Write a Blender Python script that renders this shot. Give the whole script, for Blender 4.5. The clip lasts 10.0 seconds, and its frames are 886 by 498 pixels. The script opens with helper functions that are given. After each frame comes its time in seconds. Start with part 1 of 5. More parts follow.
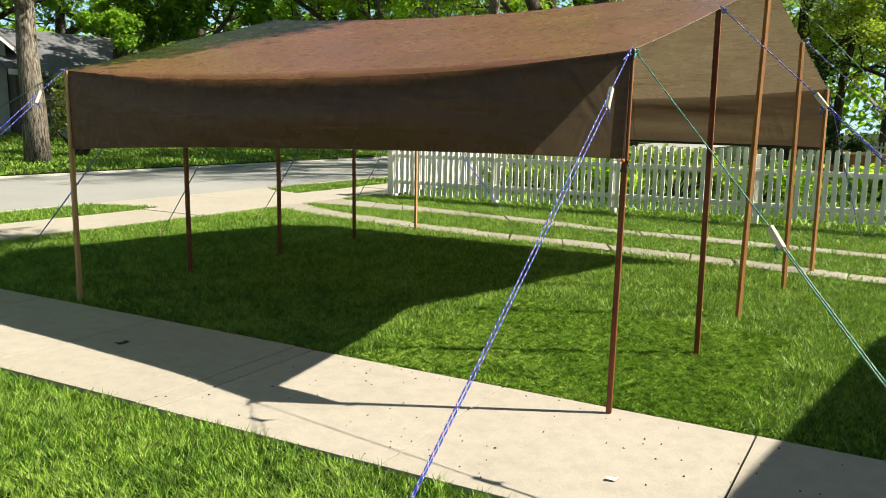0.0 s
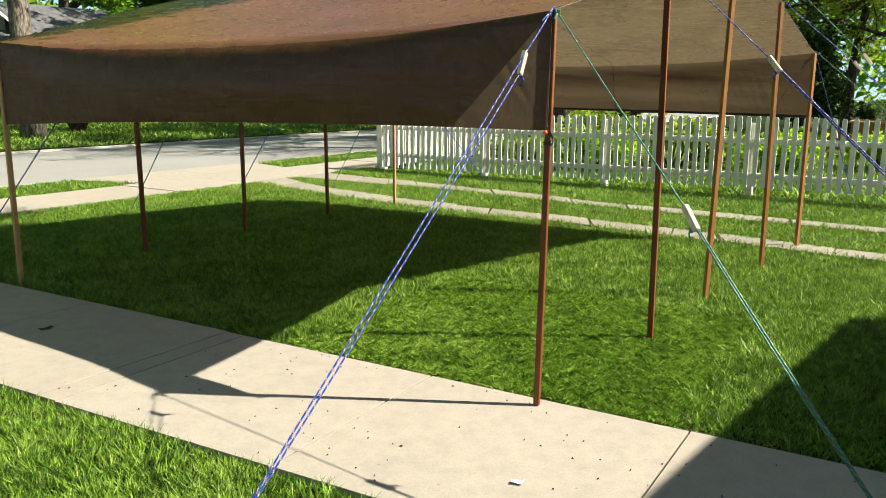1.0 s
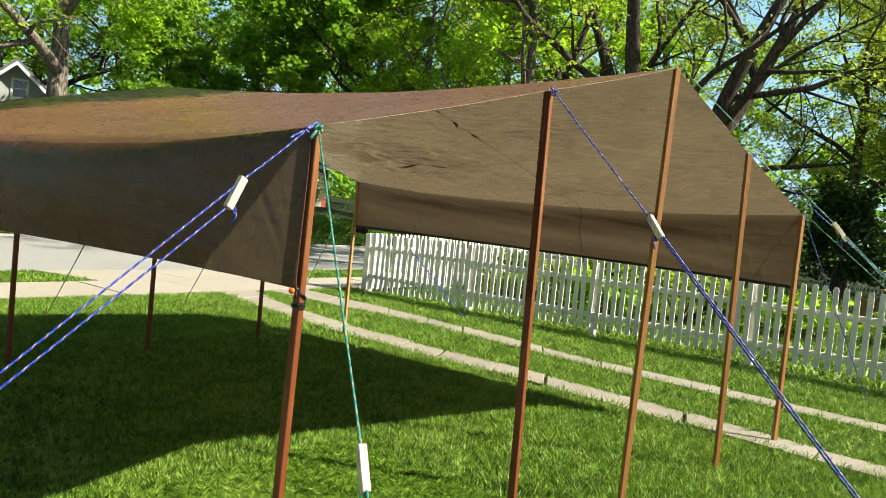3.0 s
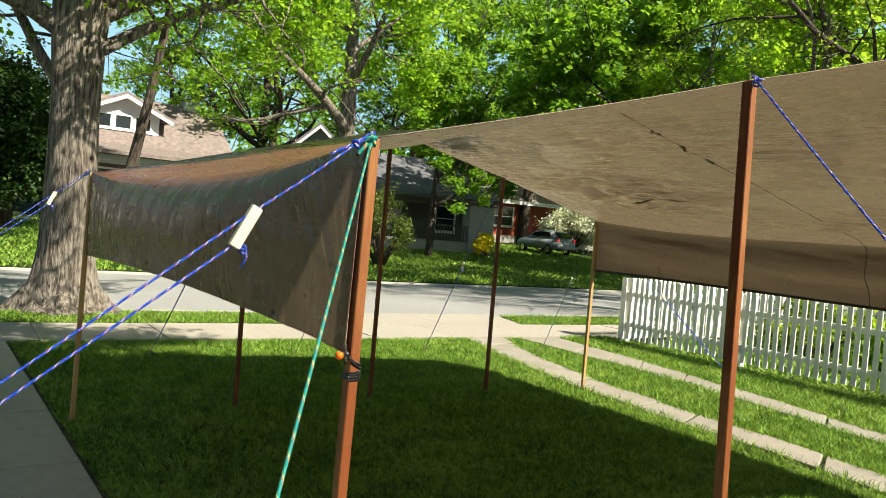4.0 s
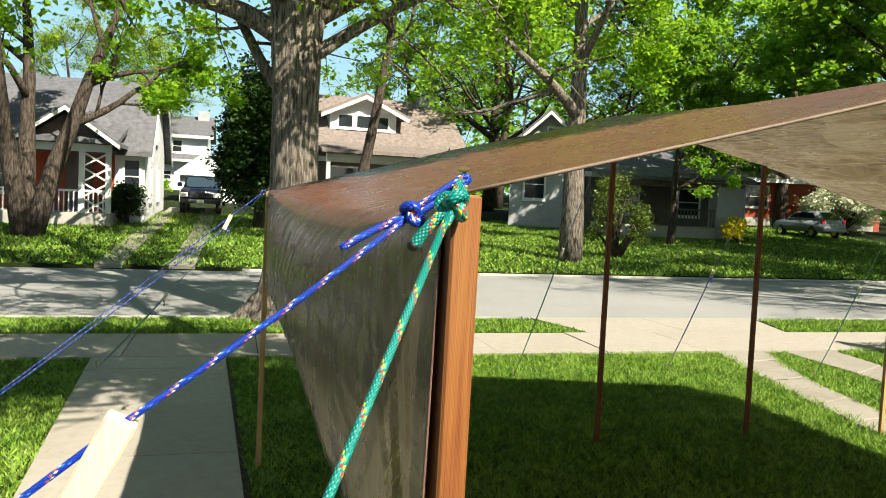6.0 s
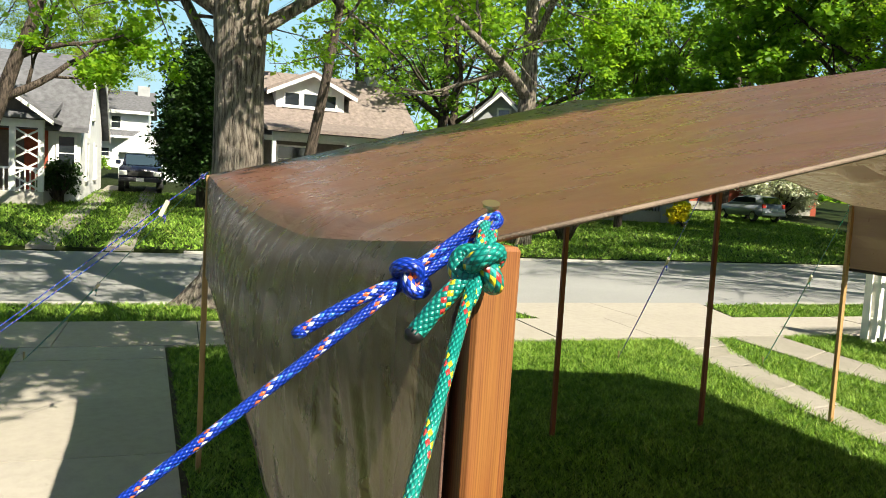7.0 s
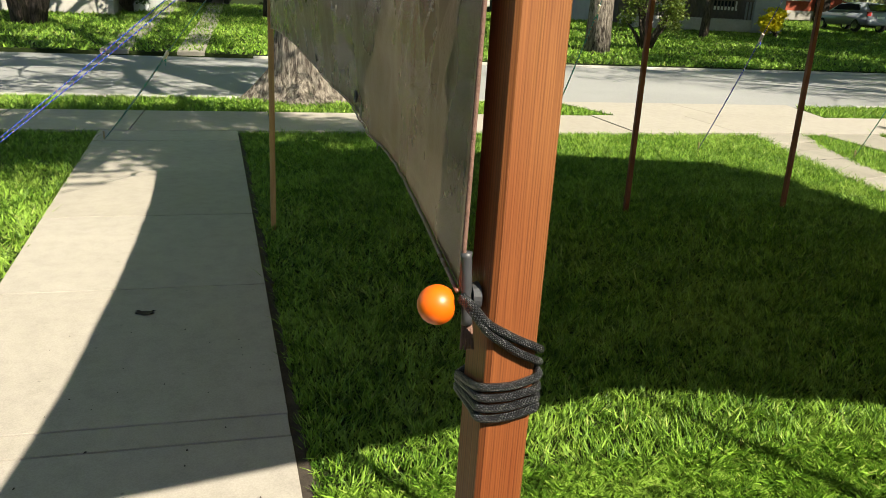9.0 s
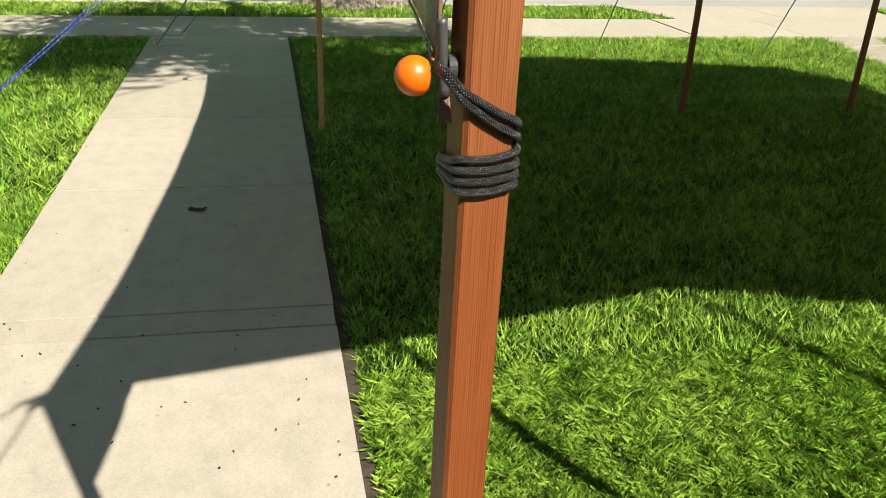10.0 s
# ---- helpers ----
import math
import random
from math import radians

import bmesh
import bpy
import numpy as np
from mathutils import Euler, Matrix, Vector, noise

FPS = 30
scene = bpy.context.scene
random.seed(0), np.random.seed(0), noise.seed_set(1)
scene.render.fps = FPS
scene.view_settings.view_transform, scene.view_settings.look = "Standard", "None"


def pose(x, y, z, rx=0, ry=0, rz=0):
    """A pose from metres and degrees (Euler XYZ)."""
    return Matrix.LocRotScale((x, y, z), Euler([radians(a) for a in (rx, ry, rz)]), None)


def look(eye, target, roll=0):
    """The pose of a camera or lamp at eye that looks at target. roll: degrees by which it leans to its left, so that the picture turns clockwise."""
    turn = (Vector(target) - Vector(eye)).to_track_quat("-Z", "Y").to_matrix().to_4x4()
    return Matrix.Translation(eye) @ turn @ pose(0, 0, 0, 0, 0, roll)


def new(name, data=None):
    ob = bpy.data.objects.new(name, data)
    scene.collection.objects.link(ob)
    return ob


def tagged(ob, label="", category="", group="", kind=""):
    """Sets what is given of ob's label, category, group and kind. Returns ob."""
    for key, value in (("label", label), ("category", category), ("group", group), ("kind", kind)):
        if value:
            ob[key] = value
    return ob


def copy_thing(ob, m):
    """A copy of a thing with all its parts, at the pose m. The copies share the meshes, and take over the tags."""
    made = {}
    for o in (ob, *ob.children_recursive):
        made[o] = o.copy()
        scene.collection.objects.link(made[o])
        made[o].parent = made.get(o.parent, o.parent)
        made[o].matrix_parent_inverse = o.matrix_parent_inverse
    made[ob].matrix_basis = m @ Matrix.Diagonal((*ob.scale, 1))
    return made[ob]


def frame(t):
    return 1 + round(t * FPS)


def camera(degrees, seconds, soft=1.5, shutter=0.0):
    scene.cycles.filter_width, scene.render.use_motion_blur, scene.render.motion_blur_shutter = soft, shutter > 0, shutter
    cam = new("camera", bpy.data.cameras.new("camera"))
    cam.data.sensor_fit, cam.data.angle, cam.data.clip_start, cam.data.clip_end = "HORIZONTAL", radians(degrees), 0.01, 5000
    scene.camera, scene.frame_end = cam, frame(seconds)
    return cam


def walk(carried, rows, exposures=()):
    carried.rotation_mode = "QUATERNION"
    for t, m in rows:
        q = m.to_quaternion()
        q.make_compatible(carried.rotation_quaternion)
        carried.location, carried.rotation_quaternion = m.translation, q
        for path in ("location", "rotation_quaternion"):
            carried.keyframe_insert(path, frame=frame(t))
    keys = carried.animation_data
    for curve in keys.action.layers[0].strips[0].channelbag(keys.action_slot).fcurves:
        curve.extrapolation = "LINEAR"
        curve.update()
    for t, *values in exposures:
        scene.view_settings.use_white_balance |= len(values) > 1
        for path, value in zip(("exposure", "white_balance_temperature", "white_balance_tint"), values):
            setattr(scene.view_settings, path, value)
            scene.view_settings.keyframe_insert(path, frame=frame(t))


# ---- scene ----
# camera
cam = camera(60.0, 10.0, 0.9)
PATH = [
    (0, (1.203, -3.782, 1.496), (0.19, -2.089, 1.169), 0.9),
    (0.5, (1.234, -3.533, 1.464), (0.219, -1.873, 1.0), -0.2),
    (1, (1.472, -3.263, 1.494), (0.431, -1.603, 1.095), 0.3),
    (1.5, (1.639, -2.925, 1.564), (0.56, -1.259, 1.315), 4.1),
    (2, (1.737, -2.594, 1.616), (0.654, -0.917, 1.498), 5.7),
    (3.5, (1.83, -1.287, 1.629), (0.467, 0.175, 1.552), 5.7),
    (4, (1.688, -0.86, 1.647), (0.009, 0.224, 1.597), 4.8),
    (4.5, (1.46, -0.598, 1.664), (-0.369, 0.211, 1.653), 3.5),
    (5, (1.153, -0.378, 1.694), (-0.755, 0.22, 1.678), 2.9),
    (6.5, (0.494, -0.179, 1.889), (-1.424, 0.364, 1.724), 2.2),
    (7, (0.395, -0.166, 1.888), (-1.486, 0.491, 1.715), 3.2),
    (7.5, (0.355, -0.159, 1.872), (-1.519, 0.52, 1.701), 4.5),
    (8, (0.338, -0.146, 1.795), (-1.553, 0.462, 1.563), 4.2),
    (8.5, (0.328, -0.125, 1.564), (-1.553, 0.39, 1.122), 3.0),
    (9, (0.341, -0.13, 1.466), (-1.498, 0.349, 0.841), 2.8),
    (9.5, (0.358, -0.129, 1.449), (-1.459, 0.334, 0.751), 2.7),
    (10, (0.379, -0.096, 1.402), (-1.407, 0.239, 0.566), 1.9),
]
EXPOSURES = [(0.0, 1.12, 6900, 8), (10.0, 1.12, 6900, 8)]
walk(cam, [(t, look(eye, target, roll)) for t, eye, target, roll in PATH], EXPOSURES)

# ---- world, sun, exposure ----
SUN = Vector((1.70, 0.91, 1.855)).normalized()
world = bpy.data.worlds.new("sky")
scene.world = world
world.use_nodes = True
wn = world.node_tree.nodes
sky = wn.new("ShaderNodeTexSky")
sky.sky_type = "NISHITA"
sky.sun_disc = False
sky.sun_elevation = math.asin(SUN.z)
sky.sun_rotation = math.atan2(SUN.x, SUN.y)
sky.altitude, sky.air_density, sky.dust_density, sky.ozone_density = 1400, 0.8, 1.2, 0.6
world.node_tree.links.new(sky.outputs[0], wn["Background"].inputs[0])
wn["Background"].inputs[1].default_value = 0.068
sun_data = bpy.data.lights.new("sun", "SUN")
sun_data.energy, sun_data.angle, sun_data.color = 5.0, radians(0.55), (1.0, 0.95, 0.84)
sun = new("sun", sun_data)
sun.matrix_world = look(SUN * 60, (0, 0, 0))


# ---- materials ----
def lerp(a, b, t):
    return a + (b - a) * t


class Mat:
    """A small wrapper to write node materials briefly."""

    def __init__(self, name, rough=0.7, metal=0.0, spec=0.5):
        self.m = bpy.data.materials.new(name)
        self.m.use_nodes = True
        self.t = self.m.node_tree
        self.b = self.t.nodes["Principled BSDF"]
        self.b.inputs["Roughness"].default_value = rough
        self.b.inputs["Metallic"].default_value = metal
        self.b.inputs["Specular IOR Level"].default_value = spec

    def node(self, kind, **kw):
        n = self.t.nodes.new("ShaderNode" + kind)
        for k, v in kw.items():
            if isinstance(n.inputs.get(k), bpy.types.NodeSocket):
                n.inputs[k].default_value = v
        return n

    def link(self, a, b):
        self.t.links.new(a, b)

    def coords(self, scale=(1, 1, 1), which="Object", rot=(0, 0, 0)):
        c, mp = self.node("TexCoord"), self.node("Mapping")
        mp.inputs["Scale"].default_value = scale
        mp.inputs["Rotation"].default_value = rot
        self.link(c.outputs[which], mp.inputs[0])
        return mp.outputs[0]

    def noise(self, scale, detail=4, vec=None, rough=0.55, dist=0.0):
        n = self.node("TexNoise", Scale=scale, Detail=detail, Roughness=rough, Distortion=dist)
        self.link(vec or self.coords(), n.inputs["Vector"])
        return n.outputs["Fac"]

    def ramp(self, fac, stops, interp="LINEAR"):
        r = self.node("ValToRGB")
        r.color_ramp.interpolation = interp
        el = r.color_ramp.elements
        while len(el) < len(stops):
            el.new(0.5)
        for e, (p, c) in zip(el, stops):
            e.position, e.color = p, (*c, 1)
        self.link(fac, r.inputs[0])
        return r.outputs[0]

    def mix(self, fac, a, b, mode="MIX"):
        n = self.node("Mix")
        n.data_type, n.blend_type = "RGBA", mode
        for s, v in ((n.inputs[0], fac), (n.inputs[6], a), (n.inputs[7], b)):
            if isinstance(v, bpy.types.NodeSocket):
                self.link(v, s)
            else:
                s.default_value = (*v, 1) if isinstance(v, tuple) else v
        return n.outputs[2]

    def math(self, op, a, b=0.0, c=0.0):
        n = self.node("Math")
        n.operation = op
        for s, v in zip(n.inputs, (a, b, c)):
            if isinstance(v, bpy.types.NodeSocket):
                self.link(v, s)
            else:
                s.default_value = v
        return n.outputs[0]

    def color(self, c):
        if isinstance(c, bpy.types.NodeSocket):
            self.link(c, self.b.inputs["Base Color"])
        else:
            self.b.inputs["Base Color"].default_value = (*c, 1)
        return self

    def rough(self, r):
        self.link(r, self.b.inputs["Roughness"])
        return self

    def bump(self, h, strength=0.3, dist=0.01, normal=None):
        n = self.node("Bump", Strength=strength, Distance=dist)
        self.link(h, n.inputs["Height"])
        if normal:
            self.link(normal, n.inputs["Normal"])
        self.link(n.outputs[0], self.b.inputs["Normal"])
        return n.outputs[0]

    def random(self, island=True):
        n = self.node("NewGeometry") if island else self.node("ObjectInfo")
        return n.outputs["Random Per Island" if island else "Random"]

    def translucent(self, color, amount):
        """Light that goes through a thin sheet, mixed with the surface."""
        tr, mx = self.node("BsdfTranslucent"), self.node("MixShader")
        mx.inputs[0].default_value = amount
        if isinstance(color, bpy.types.NodeSocket):
            self.link(color, tr.inputs[0])
        else:
            tr.inputs[0].default_value = (*color, 1)
        out = self.t.nodes["Material Output"]
        self.link(self.b.outputs[0], mx.inputs[1])
        self.link(tr.outputs[0], mx.inputs[2])
        self.link(mx.outputs[0], out.inputs[0])
        return tr


def plain(name, c, rough=0.6, metal=0.0, var=0.18, scale=6.0, bump=0.0):
    m = Mat(name, rough, metal)
    f = m.noise(scale, 5)
    lo, hi = tuple(v * (1 - var) for v in c), tuple(min(1, v * (1 + var)) for v in c)
    m.color(m.ramp(f, [(0.3, lo), (0.7, hi)]))
    if bump:
        m.bump(m.noise(scale * 8, 4), bump, 0.004)
    return m.m


def grass_material(name, dark, mid, light, dry):
    m = Mat(name, 0.5, spec=0.25)
    r = m.random()
    big, small = m.noise(0.8, 4), m.noise(3.1, 4)
    fine = m.ramp(r, [(0.0, dark), (0.5, mid), (0.93, light), (1.0, dry)])
    worn = m.math("ADD", m.math("MULTIPLY", big, 0.6), m.math("MULTIPLY", small, 0.45))
    c = m.mix(m.ramp(worn, [(0.5, (0, 0, 0)), (0.66, (0.5, 0.5, 0.5))]), fine, tuple(lerp(a, b, 0.35) for a, b in zip(light, dry)))
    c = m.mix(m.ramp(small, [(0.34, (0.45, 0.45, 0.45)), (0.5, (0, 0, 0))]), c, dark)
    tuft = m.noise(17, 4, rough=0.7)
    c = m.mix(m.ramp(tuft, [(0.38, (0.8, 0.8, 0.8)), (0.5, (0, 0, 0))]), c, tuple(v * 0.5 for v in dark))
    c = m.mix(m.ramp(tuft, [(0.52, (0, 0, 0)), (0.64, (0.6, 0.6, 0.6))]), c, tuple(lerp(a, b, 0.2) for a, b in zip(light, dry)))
    m.color(c)
    m.translucent(m.mix(0.5, c, light), 0.2)
    return m.m


def leaf_material(name, dark, mid, light, glow=0.45):
    m = Mat(name, 0.45, spec=0.2)
    r = m.random()
    c = m.ramp(r, [(0.0, dark), (0.55, mid), (1.0, light)])
    big = m.noise(0.45, 3)
    c = m.mix(m.ramp(big, [(0.35, (0, 0, 0)), (0.7, (0.6, 0.6, 0.6))]), c, mid)
    m.color(c)
    warm = m.mix(0.45, c, (light[0] * 1.5, light[1] * 1.35, light[2] * 0.6))
    m.translucent(warm, glow)
    return m.m


def bark_material(name, dark, light, scale=3.0):
    m = Mat(name, 0.9, spec=0.2)
    v = m.coords((scale * 3.2, scale * 3.2, scale * 0.55))
    ridges = m.noise(2.2, 7, v, 0.62, 0.4)
    blotch = m.noise(1.3, 3)
    c = m.ramp(ridges, [(0.4, dark), (0.5, tuple(lerp(a, b, 0.45) for a, b in zip(dark, light))), (0.64, light)])
    m.color(m.mix(m.ramp(blotch, [(0.4, (0, 0, 0)), (0.75, (0.25, 0.25, 0.25))]), c, light))
    m.bump(ridges, 1.0, 0.06)
    return m.m


def concrete_material(name, base, stain=0.7, scale=1.0):
    m = Mat(name, 0.88, spec=0.25)
    a, b, g = m.noise(1.1 * scale, 5), m.noise(9 * scale, 6, rough=0.7), m.noise(160 * scale, 3)
    c = m.ramp(a, [(0.3, tuple(v * stain for v in base)), (0.62, base), (0.8, tuple(min(1, v * 1.08) for v in base))])
    c = m.mix(0.45, c, m.ramp(b, [(0.35, tuple(v * 0.68 for v in base)), (0.55, base), (0.72, tuple(v * 1.1 for v in base))]), "MIX")
    c = m.mix(0.3, c, m.ramp(g, [(0.35, tuple(v * 0.7 for v in base)), (0.65, tuple(v * 1.15 for v in base))]), "MIX")
    spots = m.node("TexVoronoi", Scale=7.0 * scale)
    m.link(m.coords(), spots.inputs["Vector"])
    c = m.mix(m.ramp(spots.outputs["Distance"], [(0.02, (0.5, 0.5, 0.5)), (0.055, (0, 0, 0))]), c, tuple(v * 0.25 for v in base))
    c = m.mix(m.random(False), c, m.mix(1.0, c, (0.93, 0.92, 0.9), "MULTIPLY"))
    m.color(c)
    m.bump(m.math("ADD", m.math("MULTIPLY", b, 0.6), m.math("MULTIPLY", g, 0.6)), 0.35, 0.004)
    return m.m


def wood_material(name, dark, light, rough=0.55, red=(0.84, 0.6, 0.5), darken=0.0):
    """Straight-grained timber: fine dark late-wood lines over a tone that drifts along the stick."""
    m = Mat(name, rough, spec=0.4)
    drift = m.noise(1.0, 2, m.coords((5, 5, 1.1)))
    sep, com = m.node("SeparateXYZ"), m.node("CombineXYZ")
    m.link(m.coords(), sep.inputs[0])
    wander = m.noise(1.0, 3, m.coords((60, 60, 9)), 0.6)
    push = m.math("ADD", m.math("MULTIPLY", drift, 0.006), m.math("ADD", m.math("MULTIPLY", wander, 0.0016), m.math("MULTIPLY", sep.outputs[2], 0.006)))
    m.link(m.math("MULTIPLY", m.math("ADD", sep.outputs[0], push), 1050.0), com.inputs[0])
    m.link(m.math("MULTIPLY", m.math("ADD", sep.outputs[1], push), 1050.0), com.inputs[1])
    m.link(m.math("MULTIPLY", sep.outputs[2], 5.0), com.inputs[2])
    ring = m.math("SINE", m.math("MULTIPLY", m.math("ADD", m.math("ADD", sep.outputs[1], m.math("MULTIPLY", sep.outputs[0], 0.4)), push), 4700.0))
    lines = m.math("ADD", m.math("MULTIPLY", m.noise(1.0, 2, com.outputs[0], 0.5), 0.6), m.math("ADD", m.math("MULTIPLY", ring, 0.075), 0.2))
    pores = m.noise(1.0, 3, m.coords((900, 900, 24)), 0.6)
    tone = m.noise(1.0, 4, m.coords((9, 9, 2.4)))
    c = m.ramp(lines, [(0.3, tuple(lerp(a, b, 0.2) for a, b in zip(dark, light))), (0.42, tuple(lerp(a, b, 0.55) for a, b in zip(dark, light))), (0.48, tuple(lerp(a, b, 0.8) for a, b in zip(dark, light))), (0.65, tuple(v * 1.08 for v in light))])
    c = m.mix(0.1, c, m.ramp(pores, [(0.35, tuple(v * 0.5 for v in dark)), (0.6, light)]))
    c = m.mix(m.ramp(tone, [(0.38, (0.7, 0.7, 0.7)), (0.62, (0, 0, 0))]), c, m.mix(1.0, c, red, "MULTIPLY"))
    # redder and darker low on the stick, fading paler towards its top
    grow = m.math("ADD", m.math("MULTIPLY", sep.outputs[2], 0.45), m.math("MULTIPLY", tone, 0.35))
    c = m.mix(m.ramp(grow, [(0.72, (darken, darken, darken)), (0.98, (0, 0, 0))]), c, m.mix(1.0, c, (0.66, 0.42, 0.34), "MULTIPLY"))
    if darken:
        # shade of the -y side put into the colour, from about 1.3 m up
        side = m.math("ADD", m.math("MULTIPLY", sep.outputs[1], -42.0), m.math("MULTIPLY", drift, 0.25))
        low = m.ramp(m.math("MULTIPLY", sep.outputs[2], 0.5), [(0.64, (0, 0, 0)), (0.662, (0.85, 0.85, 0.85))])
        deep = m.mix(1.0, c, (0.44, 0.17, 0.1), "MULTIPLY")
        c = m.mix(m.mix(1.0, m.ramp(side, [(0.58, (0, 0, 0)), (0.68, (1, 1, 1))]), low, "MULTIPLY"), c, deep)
    streak = m.noise(1.0, 3, m.coords((26, 26, 2.2)), 0.6, 0.8)
    c = m.mix(m.ramp(streak, [(0.56, (0, 0, 0)), (0.7, (0.55, 0.55, 0.55))]), c, tuple(v * f for v, f in zip(light, (1.25, 1.35, 0.9))))
    c = m.mix(m.ramp(streak, [(0.3, (0.6, 0.6, 0.6)), (0.45, (0, 0, 0))]), c, m.mix(1.0, c, (0.6, 0.42, 0.34), "MULTIPLY"))
    rnd = m.random(False)
    c = m.mix(m.math("MULTIPLY", rnd, 0.3), c, m.mix(1.0, c, (0.72, 0.66, 0.6), "MULTIPLY"))
    m.color(c)
    m.bump(m.math("ADD", lines, m.math("MULTIPLY", pores, 0.4)), 0.25, 0.001)
    return m.m


def rope_material(name, base, fleck_a, fleck_b, fleck_c, turns=8.0, pitch=215.0):
    """Sixteen-strand braid with coloured tracers; UV x goes round, y along in metres."""
    m = Mat(name, 0.34, spec=0.55)
    uv = m.node("UVMap")
    sep = m.node("SeparateXYZ")
    m.link(uv.outputs[0], sep.inputs[0])
    u, v = m.math("MULTIPLY", sep.outputs[0], turns), m.math("MULTIPLY", sep.outputs[1], pitch)
    s1 = m.math("ADD", m.math("ADD", v, u), 600.0)
    s2 = m.math("ADD", m.math("SUBTRACT", v, u), 600.0)
    n1, n2 = m.math("FLOOR", s1), m.math("FLOOR", s2)
    over = m.math("LESS_THAN", m.math("MODULO", m.math("ADD", n1, n2), 2.0), 0.5)
    pillow = m.math("MULTIPLY", m.math("PINGPONG", s1, 0.5), m.math("PINGPONG", s2, 0.5))
    i1, i2 = m.math("MODULO", n1, turns), m.math("MODULO", n2, turns)

    def strand(index, k):
        return m.math("COMPARE", index, float(k), 0.3)

    # highlights on the strand crowns, and shade between strands, put into the colour
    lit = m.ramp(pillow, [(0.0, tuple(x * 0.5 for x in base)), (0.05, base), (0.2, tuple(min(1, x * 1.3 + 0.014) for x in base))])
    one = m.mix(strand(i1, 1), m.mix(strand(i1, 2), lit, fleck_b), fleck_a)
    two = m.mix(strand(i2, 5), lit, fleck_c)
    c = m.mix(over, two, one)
    # more shade coloured into the grooves between strands
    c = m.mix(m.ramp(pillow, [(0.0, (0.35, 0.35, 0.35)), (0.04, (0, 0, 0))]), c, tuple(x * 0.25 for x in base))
    m.color(c)
    m.bump(pillow, 0.8, 0.004)
    return m.m


def tarp_material(name, fold_scale, crease_scale, bump, glow, gloss, tint, spec=0.5, pucker=False, sheen=(1.0, 0.8, 0.6)):
    """Brown coated sheet: light sinks through it and shows tan on the far side."""
    m = Mat(name, 0.42, spec=spec)
    weave = m.noise(420, 2)
    fold = m.noise(2.0, 4, m.coords(fold_scale), 0.55, 0.5)
    crease = m.noise(3.0, 4, m.coords(crease_scale), 0.5, 0.8)
    tone = m.noise(1.6, 4)
    c = m.ramp(tone, [(0.3, tuple(v * 0.85 for v in tint)), (0.7, tuple(v * 1.1 for v in tint))])
    m.color(c)
    m.rough(m.ramp(m.noise(7, 5), [(0.3, (gloss, gloss, gloss)), (0.7, (gloss + 0.16, gloss + 0.16, gloss + 0.16))]))
    h = m.math("ADD", m.math("MULTIPLY", fold, 0.8), m.math("ADD", m.math("MULTIPLY", crease, 0.5), m.math("MULTIPLY", weave, 0.03)))
    if pucker:
        # short puckers across the back slope, where the sheet is slack
        sep = m.node("SeparateXYZ")
        m.link(m.coords(), sep.inputs[0])
        slope = m.ramp(m.math("MULTIPLY", sep.outputs[1], 0.2), [(0.5, (0, 0, 0)), (0.6, (1, 1, 1)), (0.97, (1, 1, 1)), (1.0, (0.1, 0.1, 0.1))])
        where = m.ramp(m.noise(0.9, 3, m.coords((0.8, 1.2, 1))), [(0.42, (0.04, 0.04, 0.04)), (0.6, (1, 1, 1))])
        lines = m.noise(1.0, 2, m.coords((3.0, 32, 32), rot=(0, 0, 0.06)), 0.5, 0.6)
        h = m.math("ADD", h, m.math("MULTIPLY", m.math("MULTIPLY", lines, slope), m.math("MULTIPLY", where, 11.0)))
    n = m.bump(h, bump, 0.03)
    m.b.inputs["Specular Tint"].default_value = (*sheen, 1)
    tr = m.translucent((0.42, 0.325, 0.205), glow)
    m.link(n, tr.inputs["Normal"])
    return m.m


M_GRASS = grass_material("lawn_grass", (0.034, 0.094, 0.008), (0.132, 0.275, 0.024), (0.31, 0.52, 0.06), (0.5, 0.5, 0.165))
m = Mat("soil", 0.95, spec=0.1)
m.color(m.mix(0.4, m.ramp(m.noise(1.2, 5), [(0.35, (0.014, 0.02, 0.006)), (0.65, (0.022, 0.035, 0.008))]),
              m.ramp(m.noise(45, 5), [(0.35, (0.012, 0.018, 0.006)), (0.65, (0.035, 0.05, 0.014))])))
m.bump(m.noise(60, 5), 0.8, 0.03)
M_SOIL = m.m
M_WALK = concrete_material("walk_concrete", (0.4, 0.362, 0.312), 0.82)
M_STRIP = concrete_material("old_concrete", (0.33, 0.3, 0.25), 0.55)
M_KERB = concrete_material("kerb_concrete", (0.45, 0.43, 0.39), 0.7)
m = Mat("asphalt", 0.9, spec=0.2)
m.color(m.mix(0.5, m.ramp(m.noise(0.5, 5), [(0.3, (0.26, 0.258, 0.25)), (0.7, (0.35, 0.345, 0.33))]),
              m.ramp(m.noise(90, 4), [(0.3, (0.17, 0.17, 0.17)), (0.7, (0.34, 0.335, 0.325))])))
m.bump(m.noise(120, 3), 0.5, 0.006)
M_ROAD = m.m
M_DIRT = plain("edge_earth", (0.045, 0.034, 0.024), 0.95, var=0.4, scale=20, bump=0.8)
M_CEDAR = wood_material("cedar_stained", (0.125, 0.036, 0.012), (0.325, 0.138, 0.043), darken=0.8)
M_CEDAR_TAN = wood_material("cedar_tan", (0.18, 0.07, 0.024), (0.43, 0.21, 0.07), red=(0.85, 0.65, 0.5))
